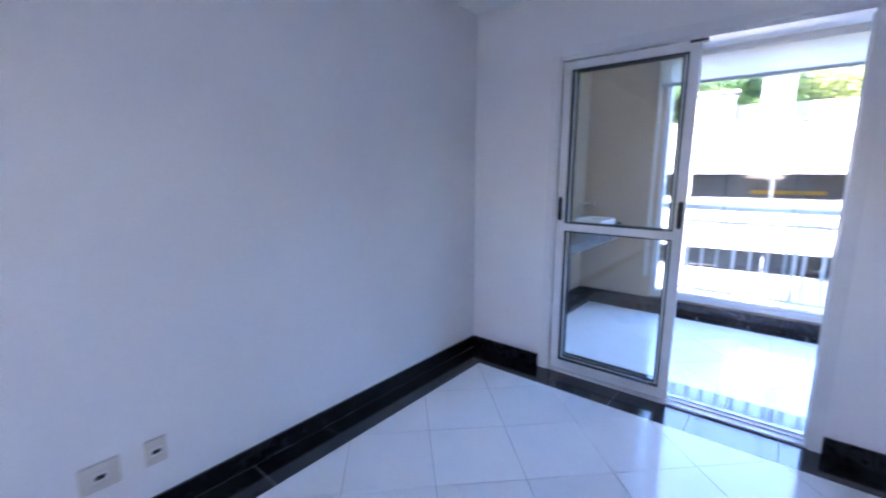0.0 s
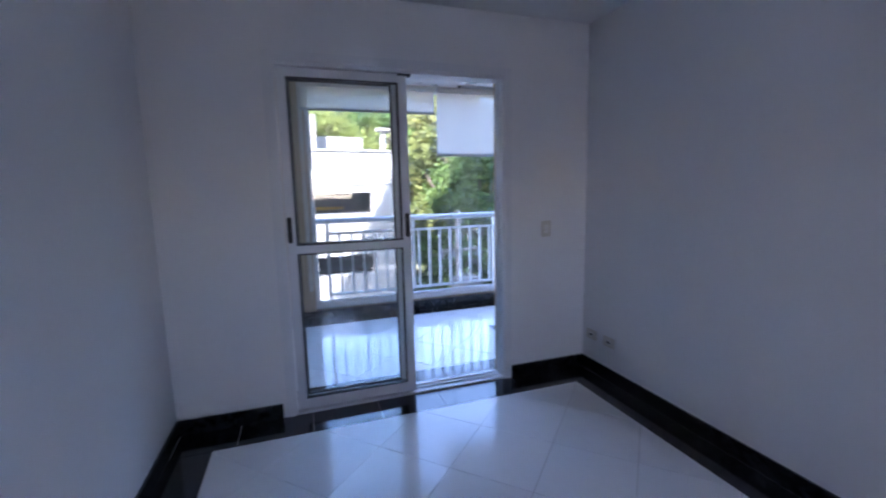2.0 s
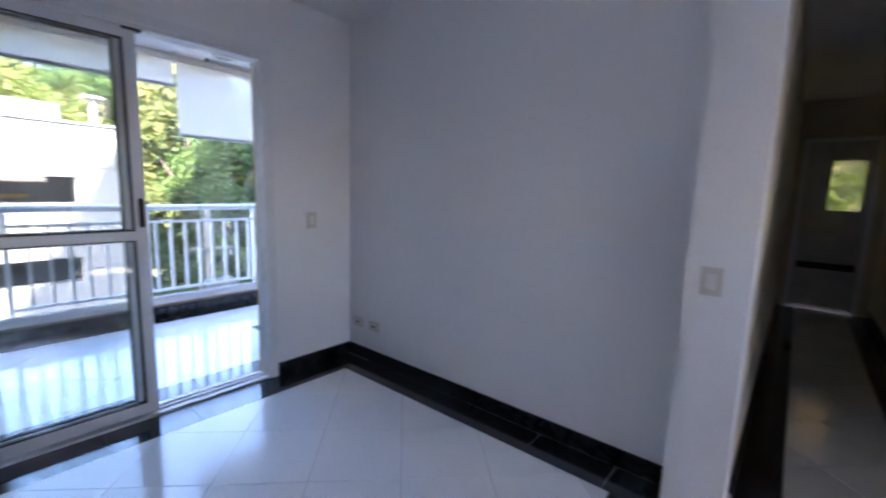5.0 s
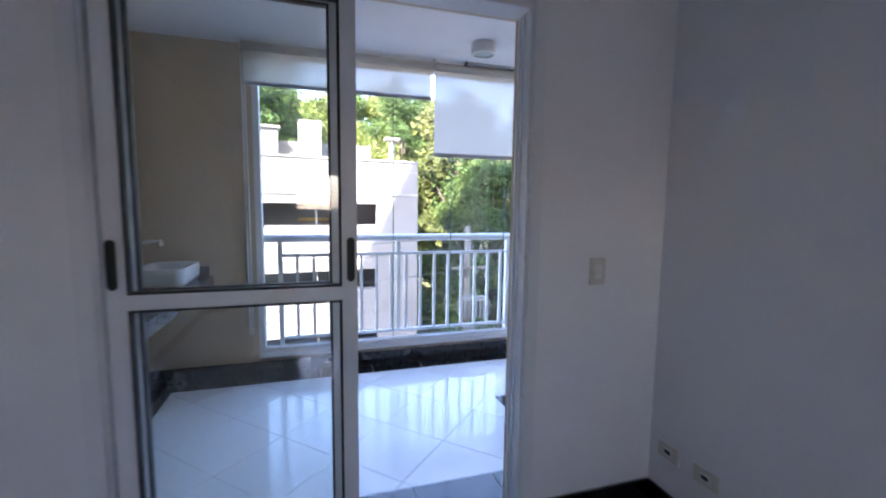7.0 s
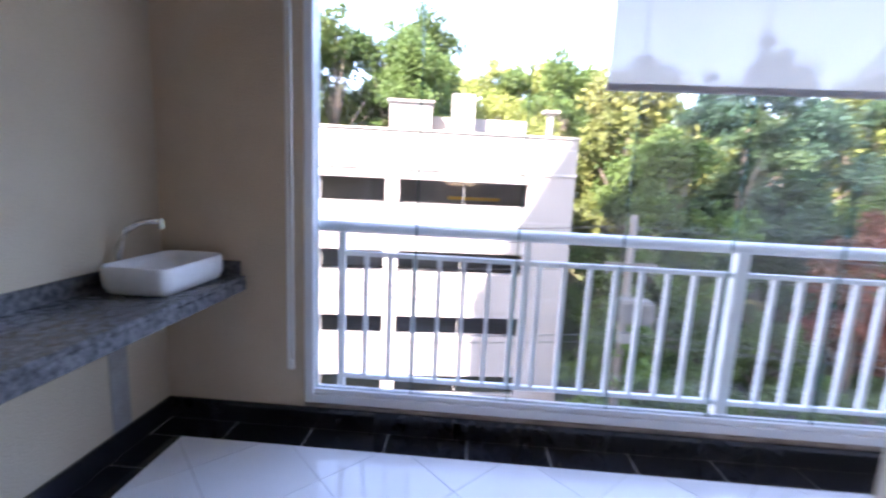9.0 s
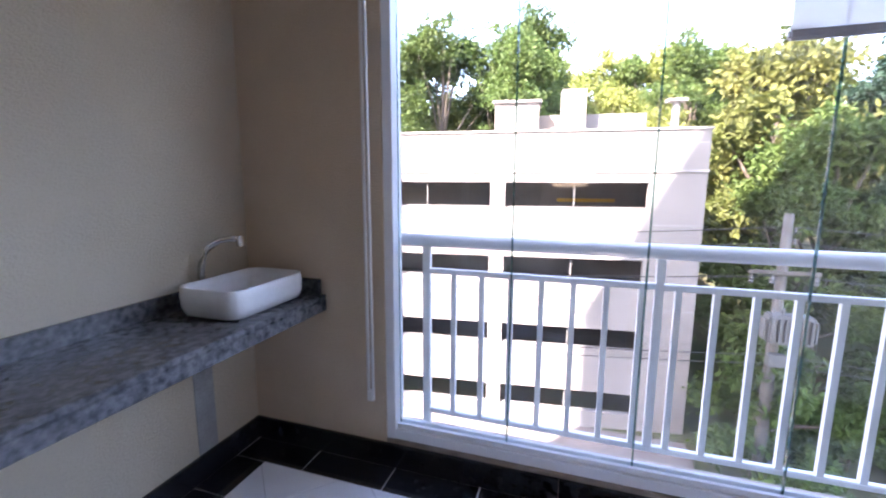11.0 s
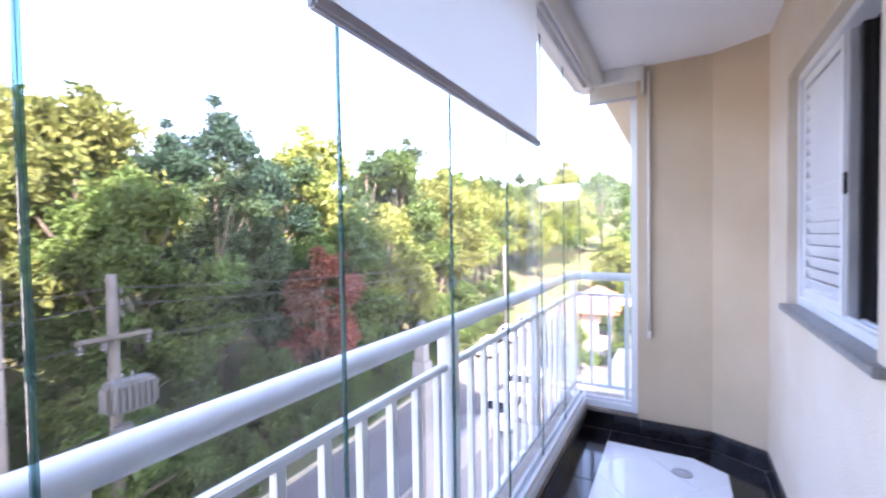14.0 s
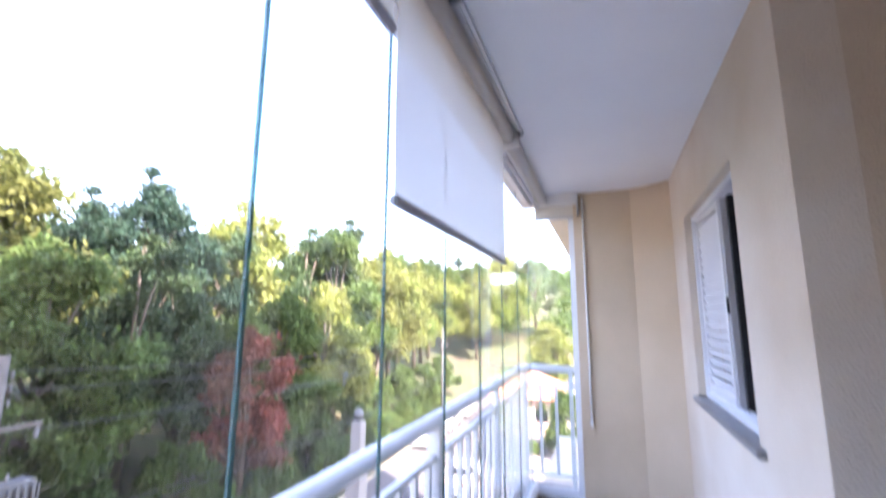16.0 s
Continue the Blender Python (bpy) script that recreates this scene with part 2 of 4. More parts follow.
def part(name, bm, mat, parent, label="", smooth=False):
    ob = finish(name, bm, mat, parent, smooth)
    return tagged(ob, label) if label else ob


def thing(name, label, category, group="", at=(0, 0, 0), turn=0.0, kind=""):
    ob = new(name)
    ob.matrix_basis = pose(*at, 0, 0, turn)
    return tagged(ob, label, category, group, kind)


def boxes(*dims, bevel=0.0):
    """A bmesh of boxes (x0, x1, y0, y1, z0, z1)."""
    bm = bmesh.new()
    for x0, x1, y0, y1, z0, z1 in dims:
        m = Matrix.LocRotScale(((x0 + x1) / 2, (y0 + y1) / 2, (z0 + z1) / 2), None, (abs(x1 - x0), abs(y1 - y0), abs(z1 - z0)))
        bmesh.ops.create_cube(bm, size=1, matrix=m)
    if bevel:
        bmesh.ops.bevel(bm, geom=bm.edges[:], offset=bevel, segments=2, affect="EDGES")
    return bm


def prism(points, z0, z1):
    """A bmesh of a plan outline drawn up from z0 to z1."""
    bm = bmesh.new()
    lo = [bm.verts.new((x, y, z0)) for x, y in points]
    hi = [bm.verts.new((x, y, z1)) for x, y in points]
    n = len(points)
    bm.faces.new(lo[::-1])
    bm.faces.new(hi)
    for i in range(n):
        bm.faces.new((lo[i], lo[(i + 1) % n], hi[(i + 1) % n], hi[i]))
    bmesh.ops.recalc_face_normals(bm, faces=bm.faces[:])
    return bm


def tube(points, radius, sides=10, bm=None, r_end=None):
    """A round bar along a line of points."""
    bm = bm or bmesh.new()
    pts = [Vector(p) for p in points]
    rings = []
    for i, p in enumerate(pts):
        d = (pts[min(i + 1, len(pts) - 1)] - pts[max(i - 1, 0)]).normalized()
        side = d.cross(Vector((0, 0, 1)) if abs(d.z) < 0.95 else Vector((1, 0, 0))).normalized()
        up = side.cross(d)
        r = radius if r_end is None else radius + (r_end - radius) * i / (len(pts) - 1)
        rings.append([bm.verts.new(p + (side * math.cos(a) + up * math.sin(a)) * r) for a in (2 * math.pi * k / sides for k in range(sides))])
    for a, b in zip(rings, rings[1:]):
        for k in range(sides):
            bm.faces.new((a[k], a[(k + 1) % sides], b[(k + 1) % sides], b[k]))
    bm.faces.new(rings[0][::-1])
    bm.faces.new(rings[-1])
    return bm


def lathe(profile, sides=32, centre=(0, 0, 0)):
    """A turned body from (radius, z) pairs."""
    bm = bmesh.new()
    rings = [[bm.verts.new((centre[0] + r * math.cos(2 * math.pi * k / sides), centre[1] + r * math.sin(2 * math.pi * k / sides), centre[2] + z)) for k in range(sides)] for r, z in profile]
    for a, b in zip(rings, rings[1:]):
        for k in range(sides):
            bm.faces.new((a[k], a[(k + 1) % sides], b[(k + 1) % sides], b[k]))
    bm.faces.new(rings[0][::-1])
    bm.faces.new(rings[-1])
    bmesh.ops.recalc_face_normals(bm, faces=bm.faces[:])
    return bm


def structure(name, bm, mat, label, category):
    return tagged(finish(name, bm, mat), label, category, kind="structure")


# ---- plan ----
XL, XR = -0.63, 2.20           # living room, side walls
YD = 0.15                      # balcony face of the door wall (room face at 0)
YB = -6.2                      # back of the living room
H = 2.57                       # ceilings
DX0, DX1, DZ = 0.01, 1.535, 2.19   # door frame, outer
BX0, BX1, BY = -0.52, 4.39, 2.04   # balcony: end walls, front kerb
SX, SY = 2.14, 0.975           # step of the house wall and window wall
GROUND = -9.0

# ---- shell of the living room ----
structure("wall_left", boxes((XL - 0.15, XL, YB, 0.0, -0.05, H)), M_WALL, "smooth white painted living room wall", "wall")
structure("wall_door", boxes((XL - 0.15, DX0, 0, YD - 0.012, -0.05, H), (DX1, XR + 0.15, 0, YD - 0.012, -0.05, H), (DX0, DX1, 0, YD - 0.012, DZ, H)), M_WALL, "smooth white painted wall around the balcony door", "wall")
structure("wall_right", boxes((XR, XR + 0.15, -2.40, 0.0, -0.05, H), (XR, XR + 0.15, YB, -3.50, -0.05, H), (XR, XR + 0.15, -3.50, -2.63, 2.45, H)), M_WALL, "smooth white painted wall with a passage opening", "wall")
structure("wall_pier", boxes((2.06, XR + 0.15, -2.63, -2.40, -0.05, H), bevel=0.004), M_WALL, "white painted wall pier beside the hallway", "wall")
# the opening is out of view, added and sized to brighten the room walls
structure("wall_back", boxes((XL - 0.15, 0.4, YB - 0.15, YB, -0.05, H), (1.2, XR + 0.15, YB - 0.15, YB, -0.05, H), (0.4, 1.2, YB - 0.15, YB, -0.05, 1.3), (0.4, 1.2, YB - 0.15, YB, 1.9, H)), M_WALL, "plain white back wall of the living room with an opening added to let in light", "wall")
structure("ceiling_room", boxes((XL - 0.15, XR + 0.15, YB - 0.15, YD - 0.012, H, H + 0.25)), M_CEIL, "plain white ceiling of the living room", "ceiling")
# hallway
structure("wall_hall_north", boxes((XR + 0.15, 7.1, -2.63, -2.50, -0.05, H)), M_HALL, "cream painted hallway wall", "wall")
structure("wall_hall_south", boxes((XR + 0.15, 7.1, -3.63, -3.50, -0.05, H)), M_HALL, "cream painted hallway wall", "wall")
HD0, HD1 = -3.40, -2.70
structure("wall_hall_end", boxes((7.1, 7.22, -3.63, HD0, -0.05, H), (7.1, 7.22, HD1, -2.50, -0.05, H), (7.1, 7.22, HD0, HD1, 2.12, H)), M_HALL, "cream painted wall at the end of the hallway", "wall")
structure("ceiling_hall", boxes((XR + 0.15, 7.22, -3.63, -2.50, H, H + 0.25)), M_CEIL, "plain white hallway ceiling", "ceiling")

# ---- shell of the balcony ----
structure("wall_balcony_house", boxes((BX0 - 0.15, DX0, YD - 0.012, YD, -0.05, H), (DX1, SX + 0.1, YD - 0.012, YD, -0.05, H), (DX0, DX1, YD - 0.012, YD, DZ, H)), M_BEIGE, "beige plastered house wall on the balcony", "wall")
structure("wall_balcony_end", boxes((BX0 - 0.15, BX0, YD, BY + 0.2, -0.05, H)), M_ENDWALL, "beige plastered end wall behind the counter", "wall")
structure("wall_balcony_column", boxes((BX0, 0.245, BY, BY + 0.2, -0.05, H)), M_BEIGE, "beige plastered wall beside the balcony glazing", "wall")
WX0, WX1, WZ0, WZ1 = 2.69, 3.78, 1.065, 2.165
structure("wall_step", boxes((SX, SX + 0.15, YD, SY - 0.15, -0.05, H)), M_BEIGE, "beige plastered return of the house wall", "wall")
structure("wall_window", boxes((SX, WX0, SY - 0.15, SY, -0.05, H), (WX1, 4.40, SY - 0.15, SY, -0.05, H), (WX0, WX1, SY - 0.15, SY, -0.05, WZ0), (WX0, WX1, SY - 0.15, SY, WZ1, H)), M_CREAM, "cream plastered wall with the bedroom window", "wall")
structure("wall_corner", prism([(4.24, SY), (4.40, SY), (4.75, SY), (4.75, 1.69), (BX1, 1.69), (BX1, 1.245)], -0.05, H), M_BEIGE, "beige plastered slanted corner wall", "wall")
structure("ceiling_balcony", boxes((BX0 - 0.15, 4.80, YD, 2.14, H, H + 0.25)), M_CEIL, "plain white balcony ceiling", "ceiling")
structure("wall_bedroom", boxes((SX + 0.15, 4.9, -2.3, -2.2, -0.05, H), (4.8, 4.9, -2.2, SY - 0.15, -0.05, H), (XR + 0.15, 4.9, -2.3, SY - 0.15, H, H + 0.2), (XR + 0.15, 4.9, -2.3, SY - 0.15, -0.2, -0.05)), M_WALL, "plain bedroom walls behind the window", "wall")
structure("balcony_kerb", boxes((0.245, 4.75, BY, 2.26, -0.05, 0.138), (BX1, 4.75, 1.69, BY, -0.05, 0.138), bevel=0.004), M_STONE, "weathered brown stone kerb under the glazing", "kerb")
# unseen tower, added only to throw shade on the left of the facade across
structure("shade_tower", boxes((-34, -20.15, -3, 0, GROUND, 41)), M_CREAM, "unseen cream plastered tower added to shade the building across", "building")
structure("building_body", boxes((-6, 8.2, -9, 2.26, GROUND, -0.35)), M_CREAM, "cream plastered lower storeys of the apartment building", "building")

# unseen block beside the flat, added as the lower part of the shadow caster
structure("side_shade_block", boxes((-9.7, BX0 - 0.9, -9, 2.14, GROUND, 2.82)), M_CREAM, "unseen cream plastered side block added to shade the street", "building")


def upper_storeys():
    """The unseen storeys above the flat, with a roof end raked to shape their shadow outside."""
    bm = bmesh.new()
    profile = [(-9.7, 2.83), (13.0, 2.83), (13.0, 28.0), (-4.16, 28.0), (-9.7, 15.6)]
    a = [bm.verts.new((x, 2.13, z)) for x, z in profile]
    b = [bm.verts.new((x, -6.3, z)) for x, z in profile]
    bm.faces.new(a)
    bm.faces.new(b[::-1])
    for i in range(len(profile)):
        j = (i + 1) % len(profile)
        bm.faces.new((a[i], b[i], b[j], a[j]))
    bmesh.ops.recalc_face_normals(bm, faces=bm.faces[:])
    return bm


structure("upper_shade_block", upper_storeys(), M_CREAM, "unseen cream plastered upper storeys, end raked to shape their shadow", "building")

# ---- floors ----
structure("floor_base", boxes((XL - 0.1, XR + 0.1, YB, YD, -0.35, -0.003), (XR + 0.1, 7.1, -3.55, -2.6, -0.35, -0.003), (BX0, SX + 0.1, YD, BY, -0.35, -0.003), (SX + 0.1, 4.45, SY - 0.1, BY, -0.35, -0.003)), M_GROUT, "grey grouted floor bed", "floor")


def clip(poly, inside):
    """Cut a plan outline to a convex one (both counterclockwise)."""
    for (ax, ay), (bx, by) in zip(inside, inside[1:] + inside[:1]):
        res = []
        for p, q in zip(poly, poly[1:] + poly[:1]):
            sp = (bx - ax) * (p[1] - ay) - (by - ay) * (p[0] - ax)
            sq = (bx - ax) * (q[1] - ay) - (by - ay) * (q[0] - ax)
            if sp >= 0:
                res.append(p)
            if (sp >= 0) != (sq >= 0):
                k = sp / (sp - sq)
                res.append((p[0] + (q[0] - p[0]) * k, p[1] + (q[1] - p[1]) * k))
        poly = res
        if len(poly) < 3:
            return []
    return poly


def plan_area(p):
    return 0.5 * sum(a[0] * b[1] - b[0] * a[1] for a, b in zip(p, p[1:] + p[:1]))


def diamond_floor(parent, regions, ox, oy, half=0.305, joint=0.0022):
    """White tiles laid on the diagonal, cut to the outline of each region."""
    for region in regions:
        xs, ys = [p[0] for p in region], [p[1] for p in region]
        for i in range(int((min(xs) - ox) / half) - 2, int((max(xs) - ox) / half) + 3):
            for j in range(int((min(ys) - oy) / half) - 2, int((max(ys) - oy) / half) + 3):
                if (i + j) % 2 == 0:
                    continue
                cx, cy, h = ox + i * half, oy + j * half, half - joint
                piece = clip([(cx + h, cy), (cx, cy + h), (cx - h, cy), (cx, cy - h)], region)
                if piece and plan_area(piece) > 2e-4:
                    finish("tile", prism(piece, -0.012, 0.0), M_TILE, parent)


def border_run(parent, a, b, width, side, step=0.42, start=0.0, name="border_tile", joint=0.0018):
    """Black tiles in a row from a to b; side 1: the strip lies to the left of the line."""
    a, b = Vector(a), Vector(b)
    d = (b - a).normalized()
    nrm = Vector((-d.y, d.x)) * side * width
    total = (b - a).length
    cuts = [0.0] + [c for c in [start + step * k for k in range(int(total / step) + 2)] if 0.03 < c < total - 0.03] + [total]
    for c0, c1 in zip(cuts, cuts[1:]):
        p, q = a + d * (c0 + joint), a + d * (c1 - joint)
        pts = [tuple(p), tuple(q), tuple(q + nrm), tuple(p + nrm)]
        if plan_area(pts) < 0:
            pts = pts[::-1]
        finish(name, prism(pts, -0.012, 0.0005), M_BLACK, parent)


def skirting(name, a, b, height, depth, side, label, step=0.42, start=0.0):
    """A baseboard of granite lengths standing against a wall."""
    base = tagged(new(name), label, "baseboard", kind="structure")
    a, b = Vector(a), Vector(b)
    d = (b - a).normalized()
    nrm = Vector((-d.y, d.x)) * side * depth
    total = (b - a).length
    cuts = [0.0] + [c for c in [start + step * k for k in range(int(total / step) + 2)] if 0.03 < c < total - 0.03] + [total]
    for c0, c1 in zip(cuts, cuts[1:]):
        p, q = a + d * (c0 + 0.0006), a + d * (c1 - 0.0006)
        finish("granite_length", prism([tuple(p), tuple(q), tuple(q + nrm), tuple(p + nrm)], 0.001, height), M_BLACK, base)
    return base


BB = 0.095
LBL = "black polished granite baseboard"
skirting("baseboard_left", (XL, YB), (XL, 0), BB, 0.014, -1, LBL)
skirting("baseboard_door_left", (XL + 0.015, 0), (DX0 - 0.05, 0), BB, 0.014, -1, LBL, start=0.3)
skirting("baseboard_door_right", (DX1 + 0.03, 0), (XR - 0.015, 0), BB, 0.014, -1, LBL, start=0.2)
skirting("baseboard_right", (XR, -2.40), (XR, 0), BB, 0.014, 1, LBL, start=0.1)
skirting("baseboard_hall_north", (XR + 0.15, -2.63), (7.1, -2.63), BB, 0.014, -1, LBL)
skirting("baseboard_hall_south", (XR + 0.15, -3.50), (7.1, -3.50), BB, 0.014, 1, LBL)
BH = 0.118
skirting("baseboard_balcony_front", (BX0 + 0.015, BY), (BX1 - 0.015, BY), BH, 0.016, -1, LBL, start=0.3)
skirting("baseboard_balcony_end", (BX0, YD), (BX0, BY), BH, 0.016, -1, LBL)
skirting("baseboard_balcony_corner", (BX1, 1.25), (BX1, BY), BH, 0.016, 1, LBL)
skirting("baseboard_balcony_slant", (4.24, SY + 0.005), (BX1, 1.245), BH, 0.016, 1, LBL)
skirting("baseboard_balcony_window", (SX, SY), (4.235, SY), BH, 0.016, 1, LBL)
skirting("baseboard_balcony_step", (SX, YD), (SX, SY - 0.001), BH, 0.016, 1, LBL)
skirting("baseboard_balcony_house_left", (BX0 + 0.02, YD), (DX0 - 0.03, YD), BH, 0.016, 1, LBL)
skirting("baseboard_balcony_house_right", (DX1 + 0.03, YD), (SX - 0.02, YD), BH, 0.016, 1, LBL)

floor_room = structure("floor_room", boxes((XL, XR, YB, YD, -0.0045, -0.0035)), M_GROUT, "white diagonal porcelain tile floor with a black granite border", "floor")
floor_balcony = structure("floor_balcony", boxes((BX0, 4.40, YD, BY, -0.0045, -0.0035)), M_GROUT, "white diagonal porcelain balcony floor with a black border", "floor")
floor_hall = structure("floor_hall", boxes((XR, 7.1, -3.5, -2.63, -0.0045, -0.0035)), M_GROUT, "white hallway tile floor with black borders", "floor")

# ---- aluminium balcony door ----
door = thing("door_1", "white aluminium sliding balcony door with two glass leaves slid open", "door", kind="structure")


def architrave():
    w, o = 0.055, 0.012
    return boxes((DX0 - 0.03, DX0 + w - 0.03, -o, 0, 0, DZ + 0.03), (DX1 - w + 0.03, DX1 + 0.03, -o, 0, 0, DZ + 0.03), (DX0 + w - 0.03, DX1 - w + 0.03, -o, 0, DZ - w + 0.03, DZ + 0.03), bevel=0.003)


part("architrave", architrave(), M_ALU, door)
part("frame", boxes((DX0, DX0 + 0.035, 0.0, 0.118, 0, DZ), (DX1 - 0.035, DX1, 0.0, 0.118, 0, DZ), (DX0 + 0.035, DX1 - 0.035, 0.0, 0.118, DZ - 0.045, DZ), bevel=0.002), M_ALU, door)
part("reveal", boxes((DX0, DX0 + 0.028, 0.119, YD + 0.003, 0, DZ), (DX1 - 0.028, DX1, 0.119, YD + 0.003, 0, DZ), (DX0 + 0.028, DX1 - 0.028, 0.119, YD + 0.003, DZ - 0.036, DZ), bevel=0.002), M_BEIGE, door, "beige plaster reveal")
part("threshold", boxes((DX0 + 0.035, DX1 - 0.035, 0.0, YD, 0.0, 0.014), (DX0 + 0.035, DX1 - 0.035, 0.045, 0.053, 0.014, 0.024), (DX0 + 0.035, DX1 - 0.035, 0.095, 0.103, 0.014, 0.024)), M_ALU, door)
part("jamb_channel", boxes((DX1 - 0.041, DX1 - 0.036, 0.055, 0.062, 0.03, DZ - 0.05), (DX1 - 0.041, DX1 - 0.036, 0.088, 0.095, 0.03, DZ - 0.05)), M_ALU, door)


def leaf(x0, x1, y, handles):
    z0, z1, s, t = 0.026, DZ - 0.05, 0.055, 0.034
    a, b = y - t / 2, y + t / 2
    lf = part("leaf", boxes((x0, x0 + s, a, b, z0, z1), (x1 - s, x1, a, b, z0, z1), (x0 + s, x1 - s, a, b, z1 - 0.05, z1), (x0 + s, x1 - s, a, b, z0, z0 + 0.06), (x0 + s, x1 - s, a, b, 1.035, 1.085), bevel=0.003), M_ALU, door)
    for za, zb in ((z0 + 0.06, 1.035), (1.085, z1 - 0.05)):
        pane = part("pane", boxes((x0 + s, x1 - s, y - 0.003, y + 0.003, za, zb)), M_DOORGLASS, lf, "clear glass pane")
        pane.visible_shadow = False
        g = 0.009
        part("gasket", boxes((x0 + s, x0 + s + g, a + 0.004, b - 0.004, za, zb), (x1 - s - g, x1 - s, a + 0.004, b - 0.004, za, zb), (x0 + s + g, x1 - s - g, a + 0.004, b - 0.004, zb - g, zb), (x0 + s + g, x1 - s - g, a + 0.004, b - 0.004, za, za + g)), M_RUBBER, lf, "black rubber gasket")
    for handle_x in handles:
        part("handle", boxes((handle_x - 0.014, handle_x + 0.014, a - 0.016, a, 1.105, 1.265), bevel=0.006), M_RUBBER, lf, "black recessed pull handle")


leaf(0.050, 0.832, 0.040, (0.072, 0.808))
leaf(0.060, 0.800, 0.098, ())
part("roller_cap", boxes((0.775, 0.86, 0.012, 0.060, DZ - 0.058, DZ - 0.046)), M_RUBBER, door)

# ---- balcony glazing ----
GY, GX = 2.095, 4.47           # glass line along the front and at the return
glz = thing("glazing", "frameless clear glass balcony glazing in white aluminium tracks", "glazing", kind="structure")
part("track_bottom", boxes((0.29, GX + 0.045, GY - 0.045, GY + 0.045, 0.138, 0.185), (0.29, GX + 0.045, GY - 0.030, GY - 0.012, 0.185, 0.212), (0.29, GX + 0.045, GY + 0.012, GY + 0.030, 0.185, 0.212), (GX - 0.045, GX + 0.045, 1.735, GY - 0.045, 0.138, 0.185), (GX - 0.030, GX - 0.012, 1.735, GY - 0.045, 0.185, 0.212), bevel=0.002), M_ALU, glz)
part("track_top", boxes((0.29, GX + 0.045, GY - 0.04, GY + 0.04, H - 0.06, H), (GX - 0.04, GX + 0.04, 1.735, GY - 0.04, H - 0.06, H), bevel=0.002), M_ALU, glz)
part("jamb_left", boxes((0.245, 0.29, GY - 0.05, GY + 0.05, 0.138, H), bevel=0.003), M_ALU, glz)
part("jamb_right", boxes((GX - 0.05, GX + 0.05, 1.69, 1.735, 0.138, H), bevel=0.003), M_ALU, glz)
seams = [0.295 + 0.523 * k for k in range(9)]
for x0, x1 in zip(seams, seams[1:]):
    x1 = min(x1, GX)
    p = part("pane", boxes((x0 + 0.004, x1 - 0.004, GY - 0.004, GY + 0.004, 0.20, H - 0.05)), M_GLASS, glz)
    p.visible_shadow = False
    part("pane_edge", boxes((x0 + 0.0005, x0 + 0.004, GY - 0.004, GY + 0.004, 0.20, H - 0.05), (x1 - 0.004, x1 - 0.0005, GY - 0.004, GY + 0.004, 0.20, H - 0.05)), M_GLASSEDGE, p, "greenish polished glass edge")
p = part("pane", boxes((GX - 0.004, GX + 0.004, 1.74, GY - 0.008, 0.20, H - 0.05)), M_GLASS, glz)
p.visible_shadow = False

# ---- railing outside the glass ----
RY, RX = 2.165, 4.56
rail = thing("railing", "white painted steel balcony railing with a round top rail", "railing")
part("top_rail", tube([(0.25, RY, 1.10), (4.50, RY, 1.10), (4.535, RY - 0.008, 1.10), (4.552, RY - 0.025, 1.10), (RX, RY - 0.06, 1.10), (RX, 1.70, 1.10)], 0.031, 16), M_STEEL, rail, smooth=True)
part("middle_rail", boxes((0.41, RX, RY - 0.015, RY + 0.015, 0.945, 0.970), (RX - 0.015, RX + 0.015, 1.74, RY - 0.015, 0.945, 0.970), bevel=0.004), M_STEEL, rail)
part("bottom_rail", boxes((0.41, RX, RY - 0.015, RY + 0.015, 0.245, 0.270), (RX - 0.015, RX + 0.015, 1.74, RY - 0.015, 0.245, 0.270), bevel=0.004), M_STEEL, rail)
for x, w, z0 in ((0.41, 0.018, 0.14), (1.40, 0.016, 0.245), (2.48, 0.030, 0.14), (3.53, 0.018, 0.245), (RX, 0.022, 0.14)):
    part("post", boxes((x - w, x + w, RY - w, RY + w, z0, 1.085), bevel=0.004), M_STEEL, rail)
part("post", boxes((RX - 0.016, RX + 0.016, 1.76, 1.792, 0.14, 1.085), bevel=0.004), M_STEEL, rail)
x = 0.41 + 0.132
while x < RX - 0.06:
    if min(abs(x - c) for c in (1.40, 2.48, 3.53)) > 0.05:
        part("baluster", boxes((x - 0.0115, x + 0.0115, RY - 0.0115, RY + 0.0115, 0.266, 0.949)), M_STEEL, rail)
    x += 0.1325
for y in (1.90, 2.03):
    part("baluster", boxes((RX - 0.0115, RX + 0.0115, y - 0.0115, y + 0.0115, 0.266, 0.949)), M_STEEL, rail)

# ---- roller blinds ----
BLY = 1.965


